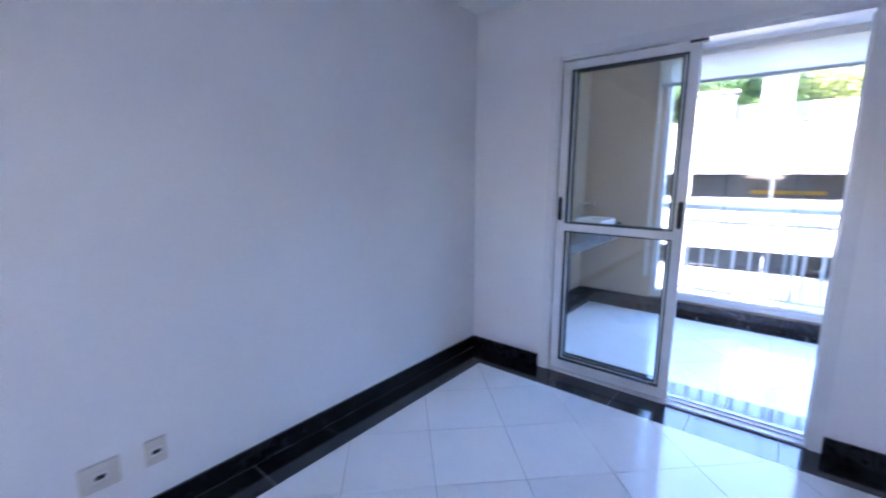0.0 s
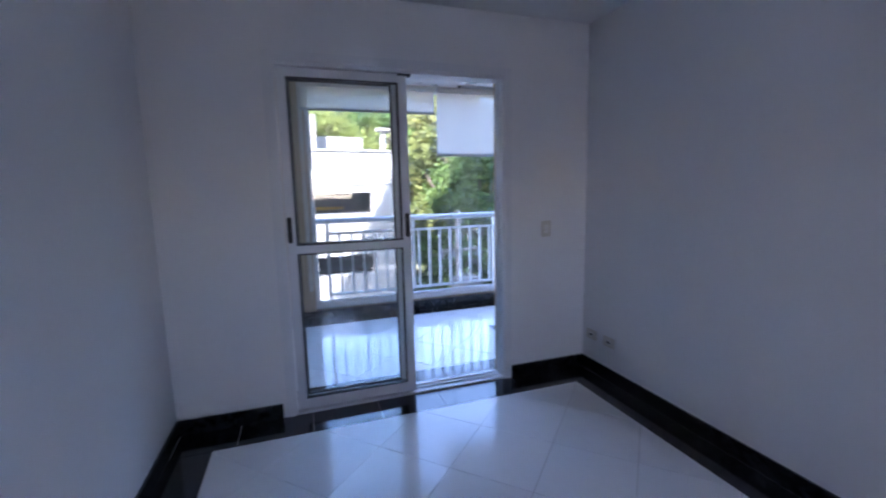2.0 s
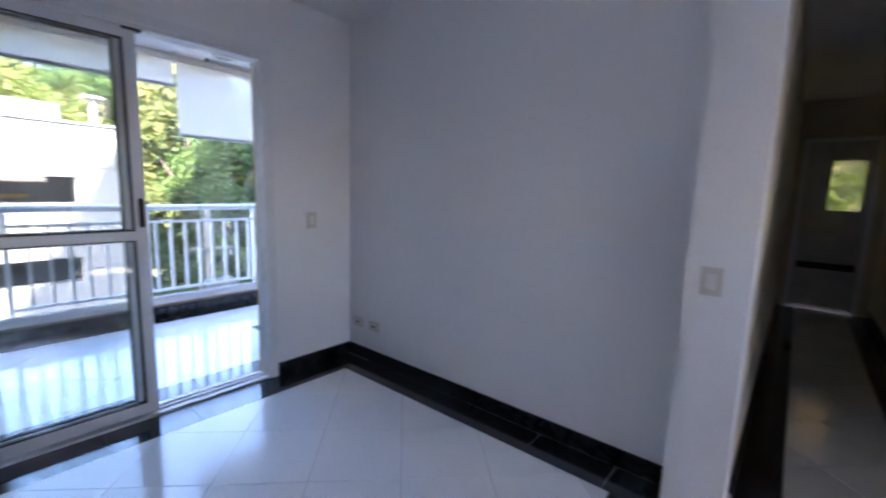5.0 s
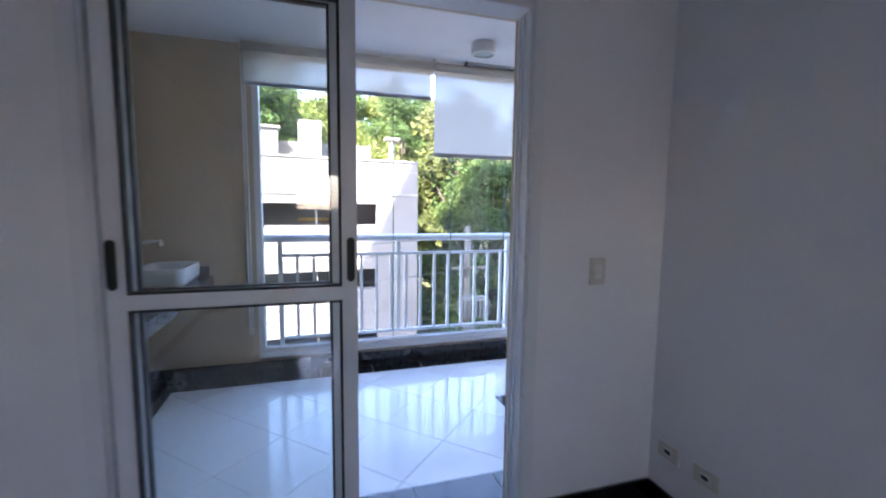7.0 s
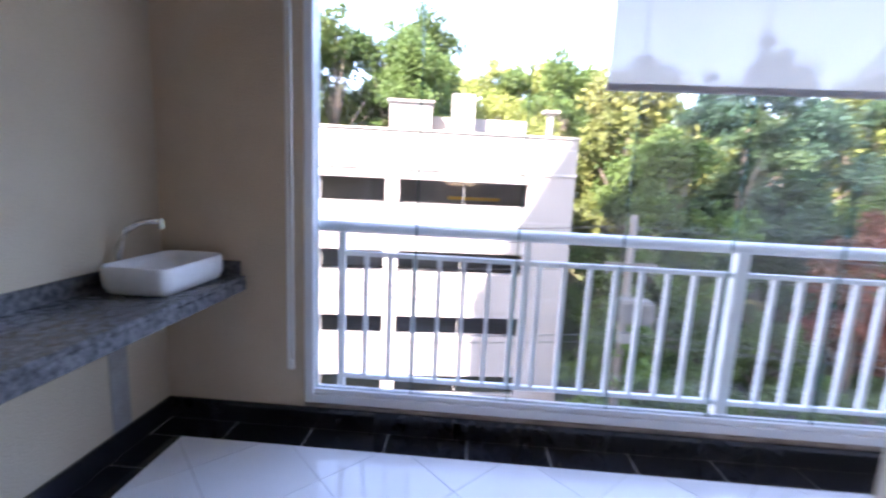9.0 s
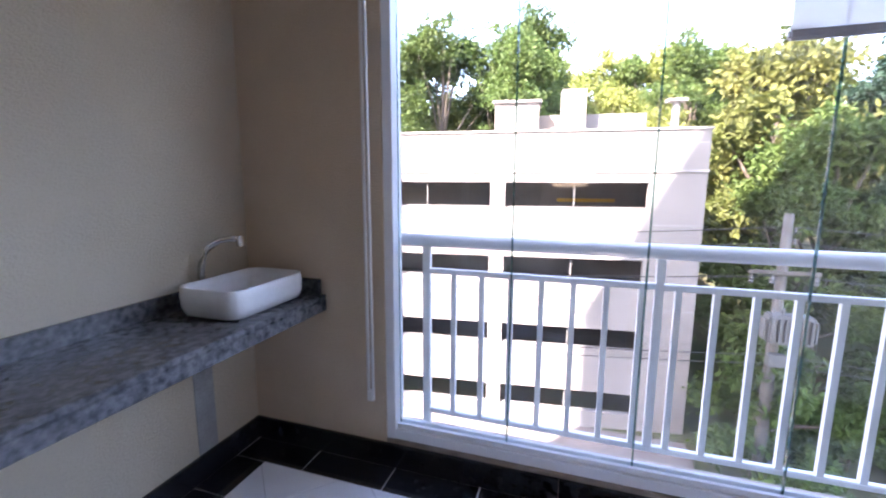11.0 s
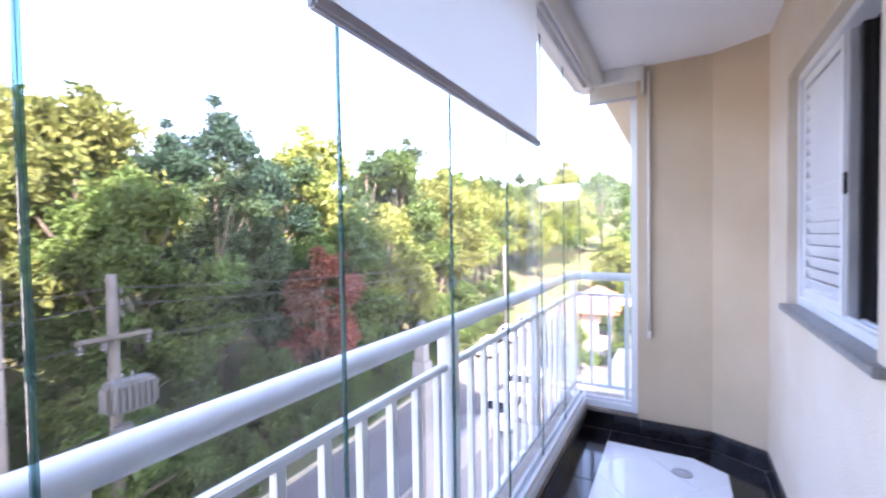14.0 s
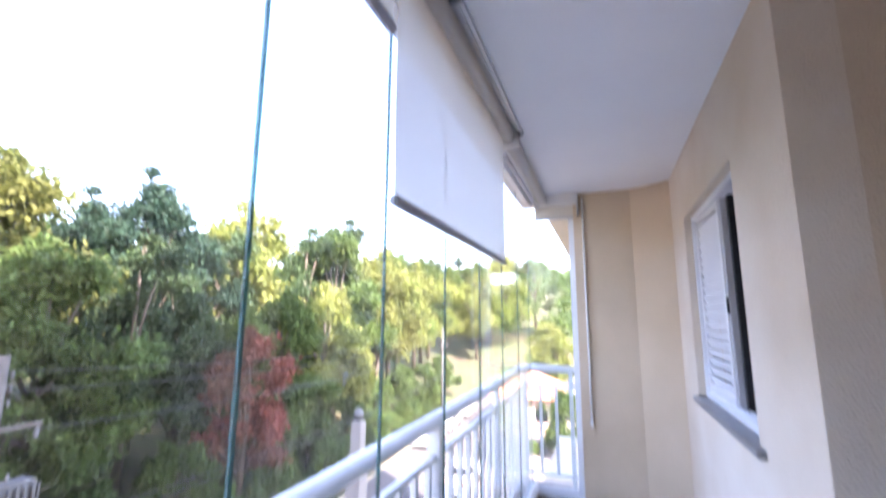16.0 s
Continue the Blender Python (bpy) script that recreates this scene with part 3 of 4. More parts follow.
def roller_blind(x0, x1, bottom, mat, label):
    b = thing("roller_blind", label, "blind", "balcony blinds")
    part("roller", tube([(x0, BLY - 0.03, H - 0.045), (x1, BLY - 0.03, H - 0.045)], 0.032, 18), mat, b, smooth=True)
    for xx in (x0 - 0.012, x1 + 0.002):
        part("bracket", boxes((xx, xx + 0.010, BLY - 0.07, BLY + 0.012, H - 0.085, H), bevel=0.002), M_PLASTIC, b)
    bm = bmesh.new()
    cols, rows = 16, 8
    grid = []
    for j in range(rows + 1):
        z = H - 0.05 + (bottom + 0.02 - (H - 0.05)) * j / rows
        grid.append([bm.verts.new((x0 + 0.01 + (x1 - x0 - 0.02) * i / cols, BLY + 0.0025 * math.sin(i * 0.9 + j * 0.5) * (j / rows), z)) for i in range(cols + 1)])
    for j in range(rows):
        for i in range(cols):
            bm.faces.new((grid[j][i], grid[j][i + 1], grid[j + 1][i + 1], grid[j + 1][i]))
    cl = part("cloth", bm, mat, b, smooth=True)
    part("bottom_bar", boxes((x0 + 0.005, x1 - 0.005, BLY - 0.012, BLY + 0.012, bottom - 0.008, bottom + 0.022), bevel=0.006), M_BAR, b, "grey bottom bar")
    return b


roller_blind(0.20, 1.645, 2.262, M_BLIND, "white screen roller blind pulled down a little")
roller_blind(1.655, 2.955, 1.806, M_BLIND, "white screen roller blind pulled a third down")
rb = thing("roller_blind", "white roller blind rolled up under the ceiling", "blind", "balcony blinds")
part("roller", tube([(3.02, BLY - 0.03, H - 0.052), (4.33, BLY - 0.03, H - 0.052)], 0.040, 18), M_BLINDSOLID, rb, smooth=True)
part("bracket", boxes((3.0, 3.012, BLY - 0.08, BLY + 0.02, H - 0.10, H), bevel=0.002), M_PLASTIC, rb)
part("bottom_bar", boxes((3.02, 4.33, BLY - 0.004, BLY + 0.018, H - 0.135, H - 0.110), bevel=0.005), M_BAR, rb)
rb2 = thing("roller_blind", "short white roller blind in a white box above the side pane", "blind", "balcony blinds")
part("cover_box", boxes((4.335, 4.43, 1.66, 2.02, H - 0.09, H), bevel=0.004), M_PLASTIC, rb2)
part("cloth", boxes((4.40, 4.404, 1.68, 2.01, 2.375, H - 0.088)), M_BLIND, rb2)
part("bottom_bar", boxes((4.393, 4.411, 1.675, 2.015, 2.36, 2.382), bevel=0.004), M_BAR, rb2)
part("end_cap", boxes((4.335, 4.43, 1.645, 1.66, H - 0.19, H), bevel=0.003), M_PLASTIC, rb2)
tr = thing("ceiling_track", "bare aluminium track screwed under the balcony ceiling", "track")
part("channel", boxes((1.92, 3.0, 1.868, 1.873, H - 0.022, H), (1.92, 3.0, 1.907, 1.912, H - 0.022, H), (1.92, 3.0, 1.873, 1.907, H - 0.006, H), (1.92, 3.0, 1.887, 1.893, H - 0.016, H - 0.006)), M_TRACK, tr)
for xx in (1.905, 3.0):
    part("end_cap", boxes((xx, xx + 0.015, 1.862, 1.918, H - 0.03, H), bevel=0.002), M_GREYBOX, tr)


def cord(x, y, low, label):
    c = thing("blind_cord", label, "cord", "blind cords")
    part("chain", tube([(x, y, low + 0.05), (x, y, 1.4), (x, y, H - 0.05)], 0.0075, 8), M_PLASTIC, c, smooth=True)
    part("chain", tube([(x + 0.022, y, low + 0.05), (x + 0.021, y, 1.4), (x + 0.018, y, H - 0.05)], 0.0075, 8), M_PLASTIC, c, smooth=True)
    part("weight", boxes((x - 0.006, x + 0.028, y - 0.011, y + 0.011, low, low + 0.055), bevel=0.005), M_PLASTIC, c)


cord(0.190, 1.975, 0.36, "white plastic blind chain hanging beside the glazing")
cord(4.355, 1.615, 0.70, "white plastic blind chain hanging by the corner wall")

# ---- ceiling lamp ----
lamp = thing("ceiling_lamp", "round white ceiling lamp with a frosted glass disc, unlit", "lamp", at=(1.90, 1.475, H))
part("body", lathe([(0.086, 0), (0.090, -0.010), (0.090, -0.070), (0.086, -0.078), (0.074, -0.078), (0.073, -0.066)], 40), M_PLASTIC, lamp, smooth=False)
part("diffuser", lathe([(0.072, -0.062), (0.072, -0.067), (0.040, -0.070), (0.004, -0.071)], 40), M_FROST, lamp, "frosted greenish glass")

# ---- counter, basin, tap ----
CZ = 0.83
ctr = thing("counter", "grey speckled granite counter along the balcony end wall", "counter")
part("slab", boxes((BX0, -0.065, 0.40, BY, CZ - 0.022, CZ), bevel=0.003), M_GRAN, ctr)
part("apron", boxes((-0.085, -0.063, 0.40, BY, CZ - 0.078, CZ - 0.023), bevel=0.003), M_GRAN, ctr)
part("backsplash", boxes((BX0, BX0 + 0.02, 0.40, BY - 0.021, CZ, CZ + 0.075), bevel=0.002), M_GRAN, ctr)
part("backsplash", boxes((BX0, -0.09, BY - 0.02, BY, CZ, CZ + 0.075), bevel=0.002), M_GRAN, ctr)


def rounded(x, y, w, d, r, z, n=7):
    out = []
    for cx, cy, a0 in ((x + w - r, y + d - r, 0), (x - w + r, y + d - r, 90), (x - w + r, y - d + r, 180), (x + w - r, y - d + r, 270)):
        for k in range(n):
            a = radians(a0 + 90 * k / (n - 1))
            out.append((cx + r * math.cos(a), cy + r * math.sin(a), z))
    return out


def basin_mesh():
    bm = bmesh.new()
    levels = [(-0.030, 0.000, 0.05), (-0.012, 0.010, 0.06), (0.000, 0.040, 0.07), (0.002, 0.085, 0.07), (-0.002, 0.118, 0.065), (-0.006, 0.124, 0.06), (-0.012, 0.122, 0.055), (-0.020, 0.090, 0.05), (-0.032, 0.035, 0.05), (-0.06, 0.020, 0.04)]
    rings = [[bm.verts.new(p) for p in rounded(0, 0, 0.155 + g, 0.225 + g, r, z)] for g, z, r in levels]
    for a, b in zip(rings, rings[1:]):
        for k in range(len(a)):
            bm.faces.new((a[k], a[(k + 1) % len(a)], b[(k + 1) % len(a)], b[k]))
    bm.faces.new(rings[0][::-1])
    bm.faces.new(rings[-1])
    bmesh.ops.recalc_face_normals(bm, faces=bm.faces[:])
    return bm


bas = thing("wash_basin", "white glazed ceramic vessel basin on the granite counter", "basin", at=(-0.285, 1.765, CZ))
part("bowl", basin_mesh(), M_CERAMIC, bas, smooth=True)
part("drain", lathe([(0.025, 0.021), (0.025, 0.024), (0.012, 0.025)], 20), M_CHROME, bas)
tap = thing("tap", "chrome swan-neck tap standing behind the basin", "tap")
tx, ty = -0.475, 1.715
part("base", lathe([(0.024, 0), (0.024, 0.012), (0.018, 0.018), (0.017, 0.06)], 20, (tx, ty, CZ)), M_CHROME, tap, smooth=True)
arc = [(tx, ty, CZ + 0.05), (tx, ty, CZ + 0.14), (tx + 0.006, ty + 0.004, CZ + 0.19), (tx + 0.03, ty + 0.018, CZ + 0.25), (tx + 0.075, ty + 0.04, CZ + 0.285), (tx + 0.12, ty + 0.062, CZ + 0.292), (tx + 0.145, ty + 0.074, CZ + 0.289)]
part("spout", tube(arc, 0.0145, 12), M_CHROME, tap, smooth=True)
part("nozzle", tube([(tx + 0.150, ty + 0.076, CZ + 0.303), (tx + 0.152, ty + 0.077, CZ + 0.258)], 0.016, 14), M_CHROME, tap)
part("lever", tube([(tx, ty, CZ + 0.075), (tx - 0.005, ty - 0.05, CZ + 0.085)], 0.006, 8), M_CHROME, tap)
trap = thing("drain_trap", "white plastic drain trap under the counter", "pipe")
part("bottle", lathe([(0.03, -0.095), (0.034, -0.088), (0.034, -0.03), (0.030, -0.022), (0.030, 0)], 20, (-0.17, 1.80, CZ - 0.022)), M_PLASTIC, trap, smooth=True)
part("elbow", tube([(-0.18, 1.78, CZ - 0.085), (-0.22, 1.70, CZ - 0.095), (-0.32, 1.67, CZ - 0.12), (-0.42, 1.69, CZ - 0.14), (-0.515, 1.71, CZ - 0.15)], 0.019, 12), M_PLASTIC, trap, smooth=True)
patch = thing("wall_patch", "rough grey cement strip on the wall under the counter", "patch")
part("cement", boxes((BX0, BX0 + 0.004, 1.665, 1.77, 0.12, CZ - 0.16), bevel=0.0015), M_CEMENT, patch)

# ---- bedroom window on the balcony ----
win = thing("window_1", "white louvred shutter window, half open, in the cream wall", "window", kind="structure")
wy = SY - 0.075
part("reveal_frame", boxes((WX0, WX0 + 0.03, wy - 0.06, wy + 0.035, WZ0 + 0.004, WZ1), (WX1 - 0.03, WX1, wy - 0.06, wy + 0.035, WZ0 + 0.004, WZ1), (WX0 + 0.03, WX1 - 0.03, wy - 0.06, wy + 0.035, WZ1 - 0.035, WZ1), (WX0 + 0.03, WX1 - 0.03, wy - 0.06, wy + 0.035, WZ0 + 0.004, WZ0 + 0.04), bevel=0.002), M_ALU, win)
part("window_sill", boxes((WX0 - 0.07, WX1 + 0.005, SY - 0.0745, SY + 0.03, WZ0 - 0.028, WZ0 + 0.002), bevel=0.003), M_SILL, win, "grey granite sill")
sh = part("shutter", boxes((3.20, 3.235, wy - 0.012, wy + 0.018, WZ0 + 0.04, WZ1 - 0.035), (WX1 - 0.065, WX1 - 0.03, wy - 0.012, wy + 0.018, WZ0 + 0.04, WZ1 - 0.035), (3.235, WX1 - 0.065, wy - 0.012, wy + 0.018, WZ1 - 0.075, WZ1 - 0.035), (3.235, WX1 - 0.065, wy - 0.012, wy + 0.018, WZ0 + 0.04, WZ0 + 0.085), bevel=0.002), M_ALU, win)
z = WZ0 + 0.09
while z < WZ1 - 0.09:
    bm = boxes((3.236, WX1 - 0.066, -0.004, 0.004, -0.025, 0.025))
    bmesh.ops.transform(bm, matrix=pose(0, wy + 0.004, z + 0.022, -24, 0, 0), verts=bm.verts[:])
    part("slat", bm, M_ALU, sh)
    z += 0.0515
part("stile", boxes((3.165, 3.195, wy - 0.045, wy + 0.012, WZ0 + 0.04, WZ1 - 0.035), bevel=0.003), M_BAR, win, "dark grey sliding stile")
part("stile", boxes((3.115, 3.150, wy - 0.055, wy - 0.01, WZ0 + 0.04, WZ1 - 0.035), bevel=0.003), M_RUBBER, win, "dark sliding stile")
part("rail_lines", boxes((WX0 + 0.03, 3.16, wy - 0.02, wy - 0.012, WZ0 + 0.04, WZ0 + 0.05), (WX0 + 0.03, 3.16, wy + 0.008, wy + 0.016, WZ0 + 0.04, WZ0 + 0.05)), M_ALU, win)
part("pane", boxes((WX0 + 0.03, 3.12, wy - 0.045, wy - 0.039, WZ0 + 0.04, WZ1 - 0.035)), M_DARKGLASS, win, "dark window glass")
part("handle", boxes((3.172, 3.188, wy + 0.012, wy + 0.022, 1.55, 1.63), bevel=0.003), M_RUBBER, win)

# ---- switches and sockets ----


def plate(name, label, at, turn, w, h, socket):
    t = thing(name, label, name.replace("_", " "), "wall plates", at, turn)
    part("plate", boxes((-w / 2, w / 2, -0.009, 0, -h / 2, h / 2), bevel=0.003), M_IVORY, t)
    if socket:
        part("insert", boxes((-0.022, 0.022, -0.0115, -0.009, -0.018, 0.018), bevel=0.001), M_PLASTIC, t)
        part("socket_hole", boxes((-0.016, 0.016, -0.0135, -0.0115, -0.008, 0.008), bevel=0.002), M_RUBBER, t)
    else:
        part("rocker", boxes((-0.018, 0.018, -0.013, -0.009, -0.004, 0.030), bevel=0.002), M_PLASTIC, t)
        part("rocker", boxes((-0.018, 0.018, -0.013, -0.009, -0.032, -0.006), bevel=0.002), M_PLASTIC, t)


plate("light_switch", "ivory plastic double light switch on the white wall", (1.852, 0, 1.11), 0, 0.078, 0.118, False)
plate("light_switch", "ivory plastic light switch on the wall near the hallway", (2.06, -2.50, 1.03), -90, 0.078, 0.118, False)
plate("wall_socket", "ivory plastic wall socket low on the white wall", (XR, -0.115, 0.29), -90, 0.118, 0.075, True)
plate("wall_socket", "ivory plastic wall socket low on the white wall", (XR, -0.305, 0.29), -90, 0.118, 0.075, True)
plate("wall_socket", "ivory plastic wall socket low on the white wall", (XL, -2.475, 0.29), 90, 0.128, 0.112, True)
plate("wall_socket", "small ivory plastic wall socket low on the white wall", (XL, -2.29, 0.295), 90, 0.078, 0.112, True)

# ---- hallway door ----
hd = thing("door_2", "closed grey-white hallway door with a glazed light and dark kick bar", "door", kind="structure")
part("frame", boxes((7.085, 7.22, HD0, HD0 + 0.05, 0, 2.12), (7.085, 7.22, HD1 - 0.05, HD1, 0, 2.12), (7.085, 7.22, HD0 + 0.05, HD1 - 0.05, 2.07, 2.12), bevel=0.003), M_ALU, hd)
a, b = HD0 + 0.05, HD1 - 0.05
w0, w1, v0, v1 = a + 0.06, a + 0.36, 1.25, 1.85
pan = part("panel", boxes((7.13, 7.17, a, w0, -0.05, 2.07), (7.13, 7.17, w1, b, -0.05, 2.07), (7.13, 7.17, w0, w1, -0.05, v0), (7.13, 7.17, w0, w1, v1, 2.07)), M_DOOR, hd)
gp = part("pane", boxes((7.147, 7.153, w0, w1, v0, v1)), M_DOORLIGHT, hd, "cream frosted glass light")
gp.visible_shadow = False
part("bar", boxes((7.115, 7.13, a + 0.03, b - 0.03, 0.52, 0.60), bevel=0.004), M_RUBBER, hd, "dark push bar")
part("weather_strip", boxes((7.118, 7.13, a, b, 0.012, 0.05)), M_BAR, hd)

# ---- floor drain ----
dr = thing("floor_drain", "round metal floor drain set in the balcony tiles", "drain", at=(3.98, 1.42, 0))
part("ring", lathe([(0.055, 0.0), (0.055, 0.003), (0.042, 0.003), (0.042, 0.001)], 28), M_TRACK, dr)
part("grate", lathe([(0.041, 0.0005), (0.041, 0.0018), (0.002, 0.0018)], 28), M_BAR, dr)

# ---- outside: ground, road ----


def hill(x, y):
    east = min(26.0, 0.25 * max(0.0, x - 80))
    d = y - 17.5 - 0.02 * max(0.0, x - 20)
    if d < 0:
        return GROUND + east
    return GROUND + max(east, min(14.0, 0.22 * d + 0.25 * math.sin(x * 0.21) * min(1, d * 0.2)) + min(26.0, max(0.0, d - 62) * 0.25))


def ground_mesh():
    bm = bmesh.new()
    xs = [-600, -300, -150, -80] + [-50 + 5 * i for i in range(37)] + [150, 190, 250, 350, 600]
    ys = [-600, -200, -60, -20, 0, 10, 16.6] + [17.5 + 2.5 * i for i in range(20)] + [70, 80, 95, 120, 160, 250, 600]
    g = [[bm.verts.new((x, y, hill(x, y))) for x in xs] for y in ys]
    for j in range(len(ys) - 1):
        for i in range(len(xs) - 1):
            bm.faces.new((g[j][i], g[j][i + 1], g[j + 1][i + 1], g[j + 1][i]))
    return bm


structure("ground", ground_mesh(), M_GRASS, "grassy ground rising to a wooded hill", "ground")


def strip(y0, y1, z0, z1, slope=0.045, x0=-40, x1=150):
    return prism([(x0, y0 + slope * x0), (x1, y0 + slope * x1), (x1, y1 + slope * x1), (x0, y1 + slope * x0)], z0, z1)


structure("road", strip(10.4, 15.3, GROUND - 0.1, GROUND + 0.01), M_ASPHALT, "grey asphalt street below the balcony", "road")
structure("kerb_far", strip(15.3, 15.46, GROUND - 0.1, GROUND + 0.15), M_KERB, "worn yellowish concrete kerb", "kerb")
structure("kerb_near", strip(10.24, 10.4, GROUND - 0.1, GROUND + 0.15), M_KERB, "worn concrete kerb", "kerb")
structure("pavement", strip(2.5, 10.24, GROUND - 0.1, GROUND + 0.13), M_PAVE, "pale concrete pavement in front of the building", "pavement")
structure("forecourt", prism([(-20, 14.7), (5.5, 15.8), (5.5, 18.4), (-20, 16.2)], GROUND - 0.1, GROUND + 0.14), M_PAVE, "brownish concrete forecourt of the building across", "pavement")

# ---- parking building across the street ----
PB = Matrix.Translation((5.5, 18.5, 0)) @ pose(0, 0, 0, 0, 0, 7)
pb = new("parking_building")
pb.matrix_basis = PB
tagged(pb, "white painted concrete building with long horizontal openings", "building")
W, D = 19.0, 13.0
ROWS = [(-8.15, -7.25), (-5.35, -4.50), (-2.55, -1.60), (0.42, 1.44)]
COLS = [(-W, -W + 0.7), (-14.0, -13.4), (-8.05, -7.45), (-2.0, 0.0)]
lvl = GROUND
for z0, z1 in ROWS + [(3.40, None)]:
    part("wall_band", boxes((-W, 0, 0, 0.25, lvl, z0)), M_CONC, pb)
    if z1 is None:
        break
    for c0, c1 in COLS:
        part("pillar", boxes((c0, c1, 0.0, 0.25, z0, z1)), M_CONC, pb)
    for c0, c1 in zip([c[1] for c in COLS], [c[0] for c in COLS[1:]]):
        part("window", boxes((c0, c1, 0.16, 0.18, z0 + 0.02, z0 + 0.06), ((c0 + c1) / 2 - 0.02, (c0 + c1) / 2 + 0.02, 0.16, 0.2, z0, z1)), M_INNER, pb, "dark open window band with a thin mullion")
    part("floor_slab", boxes((-W, -0.25, 0.25, D, z0 - 1.15, z0 - 0.95)), M_INNER, pb)
    lvl = z1
part("wall", boxes((-0.25, 0, 0.25, D, GROUND, 3.40)), M_CONC, pb)
part("wall", boxes((-W, -W + 0.25, 0.25, D, GROUND, 3.40)), M_CONC, pb)
part("wall", boxes((-W, 0, D, D + 0.25, GROUND, 3.40)), M_CONC, pb)
part("inner_wall", boxes((-W + 0.25, -0.25, 6.0, 6.2, GROUND, 2.4)), M_INNER, pb)
part("roof", boxes((-W + 0.25, -0.25, 0.25, D, 2.4, 2.6)), M_CONCDIRTY, pb)
part("coping", boxes((-W - 0.05, 0.05, -0.06, 0.30, 3.40, 3.47)), M_CONCDIRTY, pb, "weather-stained parapet coping")
part("ledge", boxes((-W - 0.03, 0.03, -0.05, 0.0, 1.83, 1.93)), M_CONCDIRTY, pb)
for zz in (-3.6, -1.0, -0.2, 2.9):
    part("panel_joint", boxes((-2.0, 0.004, -0.004, 0.0, zz, zz + 0.04)), M_CONCDIRTY, pb, "dirty horizontal joint in the render")
part("yellow_beam", boxes((-5.0, -2.1, 5.85, 5.95, 0.45, 0.62)), M_YELLOW, pb, "yellow painted band inside")
for dims in ((-8.0, -6.2, 1.0, 2.6, 2.6, 4.7), (-6.15, -1.9, 1.6, 4.0, 2.6, 4.25), (-5.3, -4.35, 0.9, 1.55, 2.6, 5.15)):
    part("rooftop_block", boxes(dims), M_CONC, pb)
part("rooftop_slab", boxes((-8.1, -6.1, 0.9, 2.7, 4.7, 4.8)), M_CONC, pb)
part("vent_pipe", tube([(-1.05, 0.8, 2.6), (-1.05, 0.8, 4.5)], 0.14, 12), M_CONC, pb, "white rooftop vent pipe")
part("vent_cap", boxes((-1.4, -0.7, 0.55, 1.05, 4.5, 4.62), bevel=0.02), M_CONC, pb)

# ---- street poles and cables ----
PX, PY = 7.15, 15.9
pole = thing("utility_pole", "weathered concrete utility pole with crossarm and transformers", "pole", at=(PX, PY, GROUND))
part("shaft", tube([(0, 0, 0), (0, 0, 4.5), (0, 0, 9.5)], 0.20, 14, r_end=0.13), M_POLE, pole, smooth=True)
part("crossarm", boxes((-0.95, 0.95, -0.2, -0.1, 7.62, 7.74), bevel=0.01), M_POLE, pole)
for xx in (-0.85, -0.3, 0.85):
    part("insulator", lathe([(0.04, -0.30), (0.075, -0.26), (0.045, -0.20), (0.075, -0.15), (0.04, -0.06), (0.03, 0)], 12, (xx, -0.15, 7.62)), M_GREYBOX, pole)
for k in range(3):
    part("insulator", lathe([(0.03, 0), (0.05, 0.05), (0.035, 0.1), (0.05, 0.14), (0.025, 0.2)], 12, (0.2, -0.05, 8.2 + 0.35 * k)), M_GREYBOX, pole)
tf = part("transformer", boxes((-0.42, 0.75, -0.75, -0.18, 5.55, 6.45), bevel=0.05), M_GREYBOX, pole, "pale grey transformer tank")
for k in range(7):
    part("fin", boxes((-0.36 + 0.16 * k, -0.30 + 0.16 * k, -0.86, -0.75, 5.65, 6.35)), M_GREYBOX, tf)
for xx in (-0.52, 0.80):
    part("radiator", boxes((xx, xx + 0.06, -0.66, -0.26, 5.65, 6.3), bevel=0.01), M_GREYBOX, tf)
for k in range(3):
    part("bushing", lathe([(0.05, 0), (0.03, 0.06), (0.05, 0.1), (0.025, 0.2)], 10, (-0.25 + 0.25 * k, -0.45, 6.45)), M_GREYBOX, tf)
part("meter_box", boxes((-0.22, 0.28, -0.42, -0.16, 4.7, 5.1), bevel=0.02), M_GREYBOX, pole)


lb = thing("litter_bin", "blue-grey plastic litter bin beside the utility pole", "bin", at=(PX + 0.42, PY - 0.25, GROUND))
part("post", tube([(0, 0.12, 0), (0, 0.12, 1.5)], 0.03, 10), M_GREYBOX, lb)
part("bucket", lathe([(0.15, 0.75), (0.17, 0.8), (0.21, 1.3), (0.22, 1.32), (0.19, 1.32), (0.16, 0.85)], 18), M_BIN, lb, smooth=True)
part("rim", lathe([(0.215, 1.30), (0.235, 1.31), (0.235, 1.35), (0.215, 1.36)], 18), M_BIN, lb)


def cable(a, b, sag, r=0.018):
    a, b = Vector(a), Vector(b)
    c = thing("cable", "thin dark overhead cable between street poles", "cable", "overhead cables")
    pts = [a.lerp(b, k / 24) - Vector((0, 0, sag * 4 * (k / 24) * (1 - k / 24))) for k in range(25)]
    part("wire", tube(pts, r, 6), M_WIRE, c)


